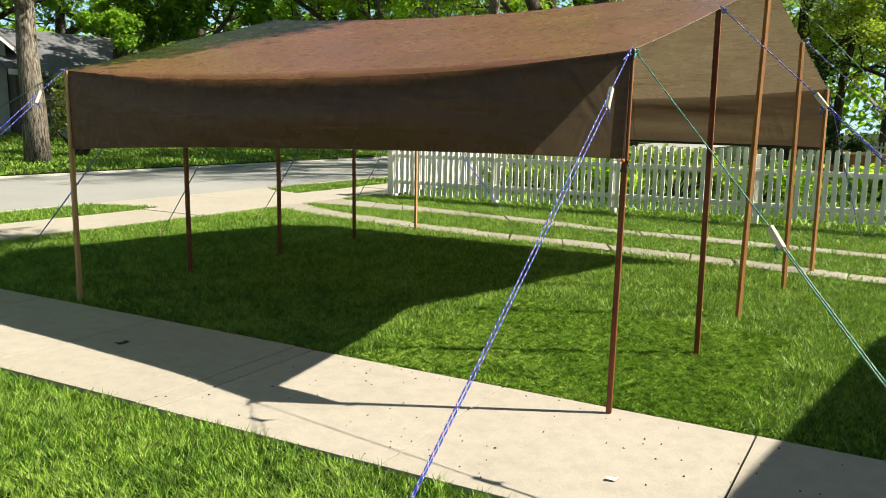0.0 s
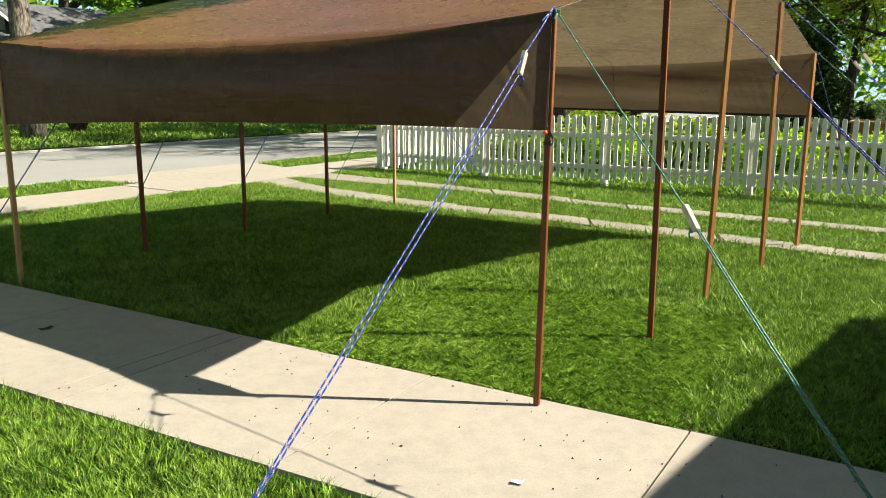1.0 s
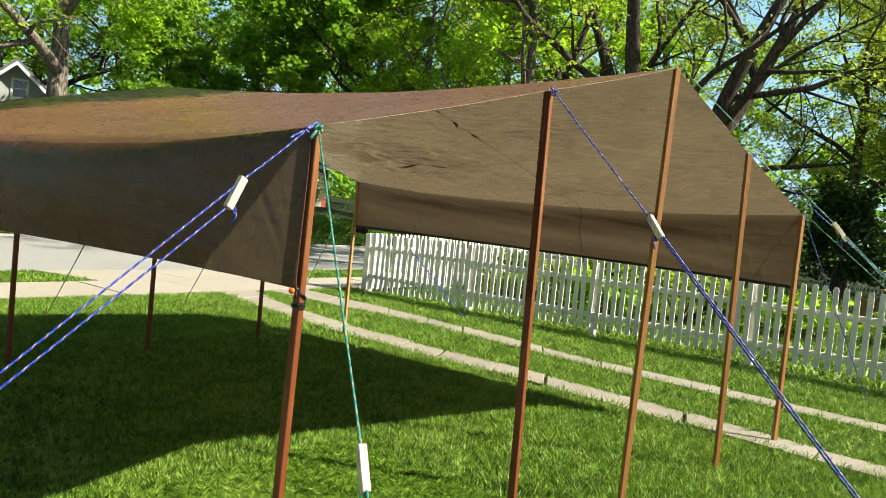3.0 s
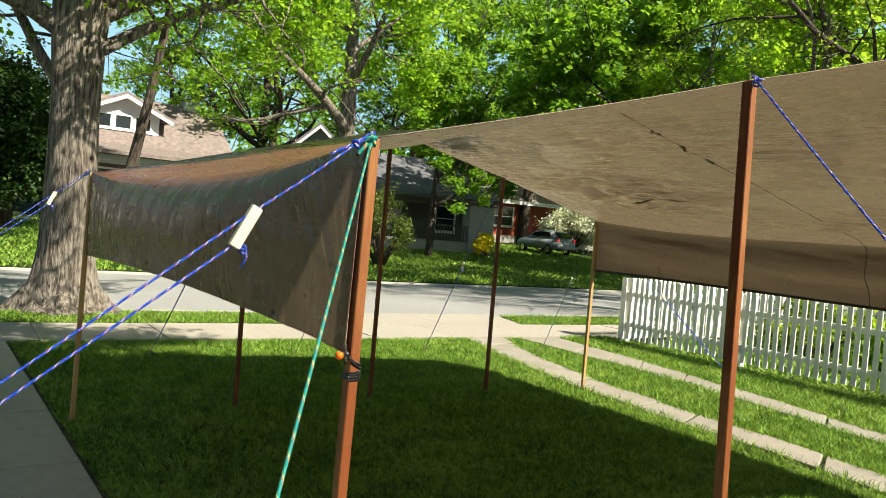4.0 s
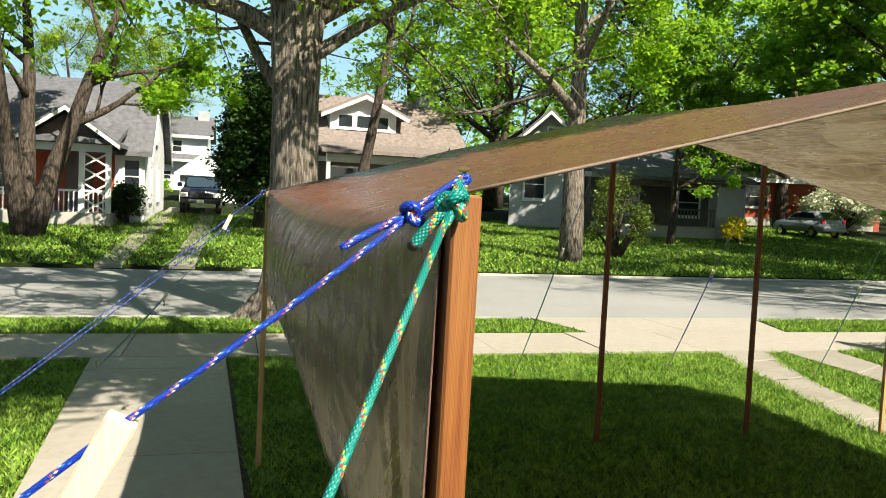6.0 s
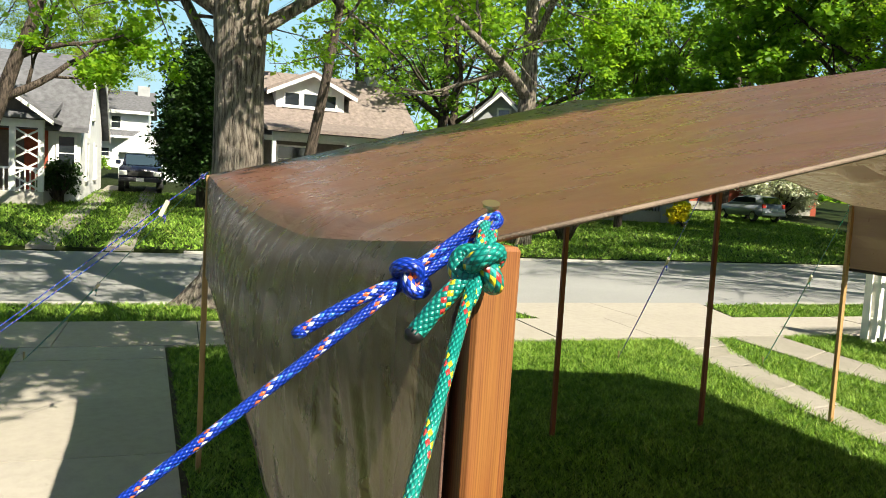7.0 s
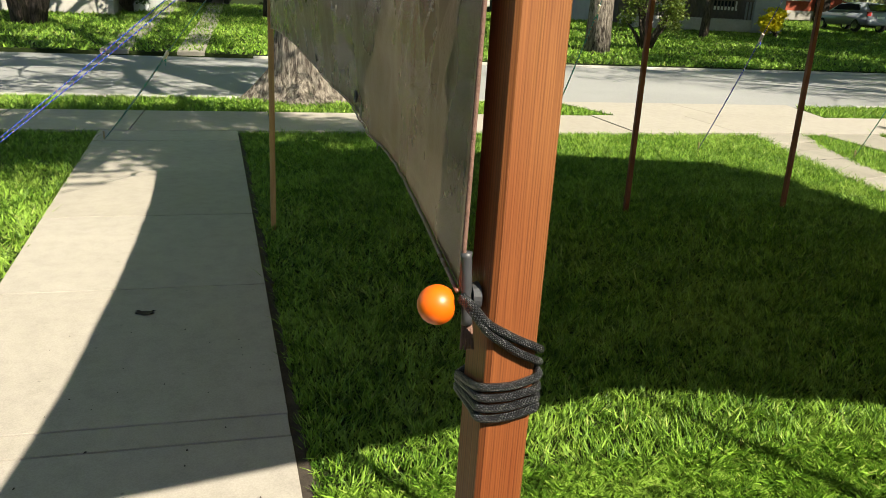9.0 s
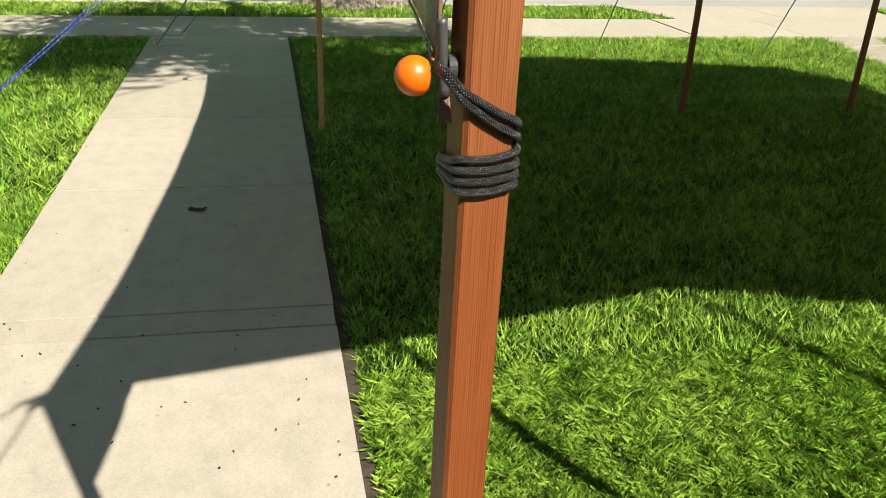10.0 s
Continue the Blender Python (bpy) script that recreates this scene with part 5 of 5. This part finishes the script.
def build_far_woods():
    """The leafy distance that closes the view all round."""
    rng = np.random.default_rng(77)
    spots = []
    for k in range(900):
        a = rng.uniform(radians(72), radians(222)) if k % 5 else rng.uniform(0, 2 * np.pi)
        d = rng.uniform(62, 85)
        top = 9 + 4 * math.sin(a * 5) + 2.5 * math.sin(a * 13 + 1)
        spots.append((d * math.cos(a) - 6, d * math.sin(a) + 10, rng.uniform(0.5, top)))
    spots = [s for s in spots if not (s[0] < -30 and -24 < s[1] < 14 and s[2] > 3.5)]
    ob = part("far_woods", leaves_mesh("far_woods", spots, 42000, 1.3, 0.75, M_LEAF_DEEP, 78))
    tagged(ob, "belt of leafy trees in the distance", "woods", kind="stuff")


build_planting()
build_far_woods()


# ---- houses ----
def window(parent, x, y, z, w, h, face="x", panes=2, name="window"):
    """A framed sash: frame, sill and panes set a little behind it, on a wall that faces +x or +y."""
    turn = Matrix.Identity(4) if face == "x" else pose(0, 0, 0, 0, 0, 90)
    base = Matrix.Translation((x, y, z)) @ turn
    fr = bmesh.new()
    t = 0.09
    for a in ((-w / 2 - t, -h / 2 - t, w / 2 + t, -h / 2), (-w / 2 - t, h / 2, w / 2 + t, h / 2 + t), (-w / 2 - t, -h / 2, -w / 2, h / 2), (w / 2, -h / 2, w / 2 + t, h / 2)):
        box(0.0, a[0], a[1], 0.05, a[2], a[3], 0.0, fr)
    for k in range(1, panes):
        box(0.005, -w / 2, -h / 2 + h * k / panes - 0.02, 0.035, w / 2, -h / 2 + h * k / panes + 0.02, 0.0, fr)
    fr.transform(base)
    win = part(name, fr, M_TRIM, parent)
    for k in range(panes):
        z0 = -h / 2 + h * k / panes
        pane = box(0.003, -w / 2, z0 + 0.01, 0.012, w / 2, z0 + h / panes - 0.01)
        pane.transform(base)
        part("pane", pane, M_GLASS, win)
    sill = box(0.0, -w / 2 - 0.12, -h / 2 - t - 0.06, 0.09, w / 2 + 0.12, -h / 2 - t)
    sill.transform(base)
    part("sill", sill, M_TRIM, win)


def house(x, y, turn, depth, width, eave, ridge, wall, roof, label, gable_front=False, over=0.45, windows=(), side_windows=(), chimney=None, gambrel=False, sink=0.0):
    """A house whose front faces its own +x; y runs along the front, the front wall stands at x = 0."""
    h = tagged(empty("house", pose(x, y, rise(x, y) - 0.1 - sink, 0, 0, turn)), label, "house")
    w = width / 2
    if gable_front:
        part("wall", prism([(-w, 0), (w, 0), (w, eave), (0, ridge), (-w, eave)], "x", -depth, 0), wall, h)
        rise_, run = ridge - eave, w
        s = rise_ / run
        for sg in (1, -1):
            q = [(sg * (w + over), eave - s * over), (0, ridge), (0, ridge + 0.16), (sg * (w + over), eave - s * over + 0.16)]
            part("roof", prism(q, "x", -depth - over, over), roof, h)
            part("bargeboard", prism([(sg * (w + over), eave - s * over - 0.14), (0, ridge - 0.14), (0, ridge + 0.02), (sg * (w + over), eave - s * over + 0.02)], "x", over, over + 0.05), M_TRIM, h)
    elif gambrel:
        kx, kz = depth * 0.2, eave + (ridge - eave) * 0.66
        prof = [(-depth, 0), (0, 0), (0, eave), (-kx, kz), (-depth / 2, ridge), (-depth + kx, kz), (-depth, eave)]
        part("wall", prism(prof, "y", -w, w), wall, h)
        for a, b in (((over, eave - 0.35), (-kx, kz)), ((-kx, kz), (-depth / 2, ridge)), ((-depth / 2, ridge), (-depth + kx, kz)), ((-depth + kx, kz), (-depth - over, eave - 0.35))):
            part("roof", prism([a, b, (b[0], b[1] + 0.17), (a[0], a[1] + 0.17)], "y", -w - 0.3, w + 0.3), roof, h)
            part("bargeboard", prism([(a[0], a[1] - 0.16), (b[0], b[1] - 0.16), (b[0], b[1] + 0.03), (a[0], a[1] + 0.03)], "y", w + 0.3, w + 0.35), M_TRIM, h)
    else:
        part("wall", prism([(-depth, 0), (0, 0), (0, eave), (-depth / 2, ridge), (-depth, eave)], "y", -w, w), wall, h)
        s = (ridge - eave) / (depth / 2)
        for a, b in (((over, eave - s * over), (-depth / 2, ridge)), ((-depth / 2, ridge), (-depth - over, eave - s * over))):
            part("roof", prism([a, b, (b[0], b[1] + 0.17), (a[0], a[1] + 0.17)], "y", -w - over, w + over), roof, h)
        part("fascia", box(over, -w - over, eave - s * over - 0.1, over + 0.05, w + over, eave - s * over + 0.14), M_TRIM, h)
    for y0, z0, ww, hh in windows:
        window(h, 0.0, y0, z0, ww, hh)
    for x0, z0, ww, hh in side_windows:
        window(h, x0, w, z0, ww, hh, "y")
    if chimney:
        part("chimney", box(chimney[0] - 0.35, chimney[1] - 0.45, eave, chimney[0] + 0.35, chimney[1] + 0.45, chimney[2], 0.03), M_STUCCO, h)
    return h


def porch(h, y0, y1, deep, floor, top, wall_roof, rise_=0.9, posts=4, lattice=False, roof=None, trim=None):
    """A front porch: floor, square posts, balustrade and a shed roof."""
    trim = trim or M_TRIM
    part("porch_floor", box(0, y0, 0, deep, y1, floor, 0.02), M_KERB, h)
    part("porch_roof", prism([(0, top + rise_), (deep + 0.4, top), (deep + 0.4, top + 0.16), (0, top + rise_ + 0.16)], "y", y0 - 0.3, y1 + 0.3), roof or wall_roof, h)
    part("porch_beam", box(deep - 0.2, y0, top - 0.28, deep, y1, top - 0.02), trim, h)
    for k in range(posts):
        yy = lerp(y0 + 0.1, y1 - 0.1, k / (posts - 1))
        part("porch_post", box(deep - 0.2, yy - 0.09, floor, deep - 0.02, yy + 0.09, top - 0.28, 0.01), trim, h)
    n = int((y1 - y0) / 0.16)
    part("handrail", box(deep - 0.13, y0, floor + 0.72, deep - 0.05, y1, floor + 0.8), trim, h)
    for k in range(n):
        yy = lerp(y0 + 0.1, y1 - 0.1, k / n)
        part("baluster", box(deep - 0.11, yy - 0.02, floor, deep - 0.07, yy + 0.02, floor + 0.72), trim, h)
    if lattice:
        a, b, lo, hi = y1 - 0.95, y1 - 0.05, floor, top - 0.28
        part("lattice_post", box(deep - 0.16, a - 0.09, lo, deep, a + 0.09, hi), trim, h)
        for k in range(4):
            z0, z1 = lerp(lo, hi, k / 4), lerp(lo, hi, (k + 1) / 4)
            for p, q in (((a, z0), (b, z1)), ((a, z1), (b, z0))):
                dy, dz = q[0] - p[0], q[1] - p[1]
                ln = math.hypot(dy, dz)
                bar = box(-0.015, -0.03, 0, 0.015, 0.03, ln)
                bar.transform(Matrix.Translation((deep - 0.08, p[0], p[1])) @ Euler((-math.atan2(dy, dz), 0, 0)).to_matrix().to_4x4())
                part("lattice_bar", bar, trim, h)


def build_houses():
    h = house(-30.2, -8.4, 0, 8.0, 9.8, 2.9, 5.6, M_WHITEWALL, M_ROOF_GREY, "white gambrel-roofed house with a lattice porch", windows=((4.45, 1.8, 0.5, 1.2),), side_windows=((-2.0, 1.6, 0.8, 1.3), (-5.0, 1.6, 0.8, 1.3), (-4.0, 3.9, 0.8, 1.1)), gambrel=True)
    porch(h, -4.7, 4.0, 1.9, 0.45, 2.85, M_ROOF_GREY, 0.6, 4, True)
    part("porch_inner_wall", box(0.0, -4.6, 0.4, 0.03, 3.85, 2.9), M_BRICK, h)
    part("front_door", box(0.03, 2.2, 0.45, 0.09, 3.1, 2.5, 0.01), M_DARKWALL, h)
    for y0 in (-2.8, 0.4):
        window(h, 0.03, y0, 1.7, 1.1, 1.2)
    for sg in (1, -1):
        part("porch_gable", prism([(2.6 + sg * 1.75, 2.75), (2.6, 4.0), (2.6, 4.14), (2.6 + sg * 1.75, 2.89)], "x", 0.2, 2.4), M_ROOF_GREY, h)
        part("bargeboard", prism([(2.6 + sg * 1.75, 2.66), (2.6, 3.91), (2.6, 4.05), (2.6 + sg * 1.75, 2.8)], "x", 2.4, 2.45), M_TRIM, h)
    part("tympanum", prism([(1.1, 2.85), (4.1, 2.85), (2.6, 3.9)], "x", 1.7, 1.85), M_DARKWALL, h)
    w2 = house(-62.0, -7.6, 0, 8.0, 10.4, 4.35, 5.95, M_WHITEWALL, M_ROOF_GREY, "white two-storey house with a grey roof", windows=((3.0, 3.45, 0.62, 0.85), (-2.0, 3.45, 0.62, 0.85), (2.2, 1.2, 0.7, 0.6), (-2.5, 1.2, 1.0, 0.9)), chimney=(-3.4, 4.75, 6.5))
    part("pent_roof", prism([(0.0, 2.75), (0.9, 2.35), (0.9, 2.43), (0.0, 2.87)], "y", -5.2, 5.2), M_ROOF_GREY, w2)
    part("pent_fascia", box(0.9, -5.2, 2.25, 0.95, 5.2, 2.43), M_TRIM, w2)
    gr = tagged(empty("garage", pose(-45.5, -1.72, 0.25)), "small white garage with a pale hipped roof behind a truck", "garage")
    part("wall", box(-5.0, -1.55, 0, 0, 1.55, 2.5), M_WHITEWALL, gr)
    eave, top = [(-5.3, -1.85, 2.42), (0.3, -1.85, 2.42), (0.3, 1.85, 2.42), (-5.3, 1.85, 2.42)], [(-2.5, -0.55, 3.62), (-2.5, 0.55, 3.62)]
    part("roof", mesh_of("roof", eave + top, [(1, 2, 5, 4), (3, 0, 4, 5), (0, 1, 4), (2, 3, 5), (3, 2, 1, 0)]), M_PALEROOF, gr)
    part("fascia", box(0.3, -1.85, 2.3, 0.35, 1.85, 2.46), M_TRIM, gr)
    part("garage_door", box(0.0, -1.15, 0, 0.05, 1.15, 2.05, 0.01), M_TRIM, gr)
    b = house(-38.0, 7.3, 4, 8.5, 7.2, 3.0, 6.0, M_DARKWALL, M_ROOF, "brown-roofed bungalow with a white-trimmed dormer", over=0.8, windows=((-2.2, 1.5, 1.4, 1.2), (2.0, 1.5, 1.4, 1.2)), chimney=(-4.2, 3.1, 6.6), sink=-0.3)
    porch(b, -3.6, 3.6, 2.2, 0.5, 2.7, M_ROOF, 0.5, 3)
    part("dormer", prism([(-2.85, 4.1), (0.65, 4.1), (0.65, 5.05), (-1.1, 5.85), (-2.85, 5.05)], "x", -3.9, -1.3), M_WHITEWALL, b)
    for sg in (1, -1):
        part("dormer_roof", prism([(sg * 2.3 - 1.1, 4.8), (-1.1, 5.87), (-1.1, 6.03), (sg * 2.3 - 1.1, 4.96)], "x", -4.2, -0.8), M_ROOF, b)
        part("bargeboard", prism([(sg * 2.3 - 1.1, 4.62), (-1.1, 5.69), (-1.1, 5.88), (sg * 2.3 - 1.1, 4.81)], "x", -0.8, -0.74), M_TRIM, b)
    for y0 in (-2.05, -1.1, -0.15):
        window(b, -1.3, y0, 4.55, 0.7, 0.6, panes=1)
    house(-33.2, 14.0, -20, 8.0, 3.5, 3.9, 5.5, M_STUCCO, M_ROOF_GREY, "pale stucco house with a steep gable", gable_front=True, windows=((-0.6, 2.1, 0.9, 1.3), (0.2, 4.4, 0.5, 0.7)))
    # the porch's shade is coloured into its dark wall and trim
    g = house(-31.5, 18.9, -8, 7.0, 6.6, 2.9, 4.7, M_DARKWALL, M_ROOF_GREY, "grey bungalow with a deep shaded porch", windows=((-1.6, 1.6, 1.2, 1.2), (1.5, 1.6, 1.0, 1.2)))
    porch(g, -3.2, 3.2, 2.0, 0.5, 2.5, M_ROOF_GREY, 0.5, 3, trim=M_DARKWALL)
    part("porch_wall", box(1.2, 1.9, 0, 2.05, 3.25, 2.3, 0.02), M_STUCCO, g)
    r = house(-36.8, 31.5, -10, 8.0, 9.4, 2.9, 4.8, M_BRICK, M_ROOF, "low red brick house with white windows", windows=((-3.0, 1.75, 1.5, 1.1), (2.2, 2.0, 0.8, 0.8)), over=0.5)
    part("base_course", box(0.0, -4.3, 0, 0.05, 4.3, 0.55), M_KERB, r)
    part("front_door", box(0.0, 0.5, 0.3, 0.06, 1.4, 2.3, 0.01), M_DARKWALL, r)
    # the home behind the camera, whose eave throws the shade on the lawn
    house(3.27, -3.09, 172, 8.0, 13.2, 3.05, 5.1, M_WHITEWALL, M_ROOF_GREY, "white family house beside the lawn", over=0.42, windows=((-3.0, 1.6, 1.2, 1.3), (3.0, 1.6, 1.2, 1.3)))


build_houses()


# ---- vehicles ----
def wheel(parent, x, y, r, w):
    bm = bmesh.new()
    bmesh.ops.create_cone(bm, cap_ends=True, segments=24, radius1=r, radius2=r, depth=w, matrix=Matrix.Translation((x, y, r)) @ pose(0, 0, 0, 90, 0, 0))
    bmesh.ops.bevel(bm, geom=[e for e in bm.edges if len(e.link_faces) == 2 and e.calc_face_angle(0) > 1], offset=0.03, segments=2, affect="EDGES")
    t = part("wheel", bm, M_TYRE, parent)
    bm = bmesh.new()
    bmesh.ops.create_cone(bm, cap_ends=True, segments=20, radius1=r * 0.62, radius2=r * 0.58, depth=w + 0.015, matrix=Matrix.Translation((x, y, r)) @ pose(0, 0, 0, 90, 0, 0))
    part("rim", bm, M_CHROME, t)


def shell(profile, width, taper=0.0, bevel=0.04):
    """A body drawn from its side view; the sides lean in by taper towards the top."""
    bm = prism(profile, "y", -width / 2, width / 2)
    zs = [v.co.z for v in bm.verts]
    lo, hi = min(zs), max(zs)
    for v in bm.verts:
        v.co.y *= 1 - taper * ((v.co.z - lo) / (hi - lo)) ** 2
    bmesh.ops.bevel(bm, geom=bm.edges[:], offset=bevel, segments=2, affect="EDGES")
    for f in bm.faces:
        f.smooth = True
    return bm


def build_truck():
    t = tagged(empty("pickup_truck", pose(-36.6, -1.68, rise(-36.6, -1.9), 0, 0, 0)), "dark blue pickup truck parked on a grassy driveway", "truck")
    part("body", shell([(-3.2, 0.5), (1.0, 0.45), (1.75, 0.5), (1.8, 0.95), (1.65, 1.08), (0.4, 1.16), (-3.2, 1.16)], 1.74, 0.04), M_CARBLUE, t)
    part("cab", shell([(-1.5, 1.1), (0.55, 1.1), (-0.1, 1.66), (-1.35, 1.68)], 1.62, 0.14), M_CARBLUE, t)
    glass = prism([(0.5, 1.17), (0.52, 1.18), (-0.04, 1.62), (-0.08, 1.62)], "y", -0.66, 0.66)
    part("windscreen", glass, M_SCREEN, t)
    part("grille", box(1.76, -0.5, 0.7, 1.83, 0.5, 0.93, 0.015), M_TYRE, t)
    part("bumper", box(1.72, -0.86, 0.46, 1.9, 0.86, 0.64, 0.03), M_CLIP, t)
    part("number_plate", box(1.9, -0.15, 0.48, 1.915, 0.15, 0.62), M_TRIM, t)
    for s in (1, -1):
        part("headlight", box(1.74, s * 0.68 - 0.16, 0.72, 1.83, s * 0.68 + 0.16, 0.92, 0.02), M_LAMPCLEAR, t)
        part("mirror", box(0.2, s * 0.98 - 0.1, 1.18, 0.3, s * 0.98 + 0.1, 1.36, 0.03), M_CARBLUE, t)
        for x in (1.1, -2.1):
            wheel(t, x, s * 0.76, 0.36, 0.24)


def build_car():
    c = tagged(empty("hatchback", pose(-31.6, 27.45, rise(-31.6, 27.5), 0, 0, 180) @ Matrix.Scale(0.87, 4)), "silver hatchback parked on a shaded lawn drive", "car")
    part("body", shell([(-1.95, 0.35), (1.9, 0.3), (2.0, 0.6), (1.85, 0.82), (1.0, 0.98), (-1.9, 1.02), (-2.0, 0.7)], 1.72, 0.08, 0.07), M_CARSILVER, c)
    part("roof", shell([(-1.85, 0.98), (1.05, 0.96), (0.3, 1.38), (-0.5, 1.5), (-1.5, 1.42)], 1.6, 0.22, 0.05), M_CARSILVER, c)
    for s in (1, -1):
        part("side_window", prism([(-1.35, 1.03), (0.75, 1.02), (0.25, 1.33), (-0.5, 1.41), (-1.25, 1.35)], "y", s * 0.735 - 0.035, s * 0.735 + 0.035), M_GLASS, c)
        part("tail_light", box(-1.98, s * 0.68 - 0.12, 0.78, -1.86, s * 0.68 + 0.12, 1.02, 0.03), M_LAMPRED, c)
        for x in (1.25, -1.25):
            wheel(c, x, s * 0.77, 0.31, 0.2)
    part("rear_window", prism([(-1.88, 1.06), (-1.86, 1.05), (-1.58, 1.37), (-1.6, 1.39)], "y", -0.58, 0.58), M_GLASS, c)
    part("bumper", box(-2.06, -0.8, 0.36, -1.9, 0.8, 0.6, 0.05), M_CARSILVER, c)
    part("number_plate", box(-2.03, -0.22, 0.68, -1.985, 0.22, 0.8), M_TRIM, c)


build_truck()
build_car()


# ---- garden behind the fence ----
def build_garden():
    bed = tagged(empty("raised_bed", pose(1.15, 18.4, 0)), "orange wooden raised garden bed with a pale rim", "garden bed")
    for k in range(5):
        z = 0.168 * k
        for a in ((-1.3, -0.7, 1.3, -0.66), (-1.3, 0.66, 1.3, 0.7), (-1.3, -0.66, -1.26, 0.66), (1.26, -0.66, 1.3, 0.66)):
            part("board", box(a[0], a[1], z, a[2], a[3], z + 0.163, 0.004), M_CEDAR_TAN, bed)
    for a in ((-1.36, -0.76, 1.36, -0.62), (-1.36, 0.62, 1.36, 0.76), (-1.36, -0.62, -1.22, 0.62), (1.22, -0.62, 1.36, 0.62)):
        part("rim", box(a[0], a[1], 0.84, a[2], a[3], 0.88, 0.006), M_CEDAR_PALE, bed)
    side = tagged(empty("planter_box", pose(-0.5, 18.3, 0)), "low orange wooden planter box beside the raised bed", "planter")
    for k in range(3):
        for a in ((-0.3, -0.4, 0.3, -0.36), (-0.3, 0.36, 0.3, 0.4), (-0.3, -0.36, -0.26, 0.36), (0.26, -0.36, 0.3, 0.36)):
            part("board", box(a[0], a[1], 0.19 * k, a[2], a[3], 0.19 * k + 0.185, 0.004), M_CEDAR_TAN, side)
    part("soil", box(-0.26, -0.36, 0.0, 0.26, 0.36, 0.5), M_DIRT, side)
    part("soil", box(-1.26, -0.66, 0.0, 1.26, 0.66, 0.76), M_DIRT, bed)
    back = tagged(empty("far_picket_fence"), "white picket fence at the far side of the garden", "fence")
    me = bpy.data.meshes.new("picket")
    bm = box(-0.04, -0.01, 0.03, 0.04, 0.01, 0.9)
    bm.to_mesh(me)
    bm.free()
    me.materials.append(M_PICKET)
    for k in range(84):
        part("picket", me, None, back).matrix_local = Matrix.Translation((-4 + k * 0.15, 35.0, 0))
    for z in (0.25, 0.68):
        part("rail", box(-4.1, 35.012, z - 0.04, 8.6, 35.04, z + 0.04), M_PICKET, back)


build_garden()
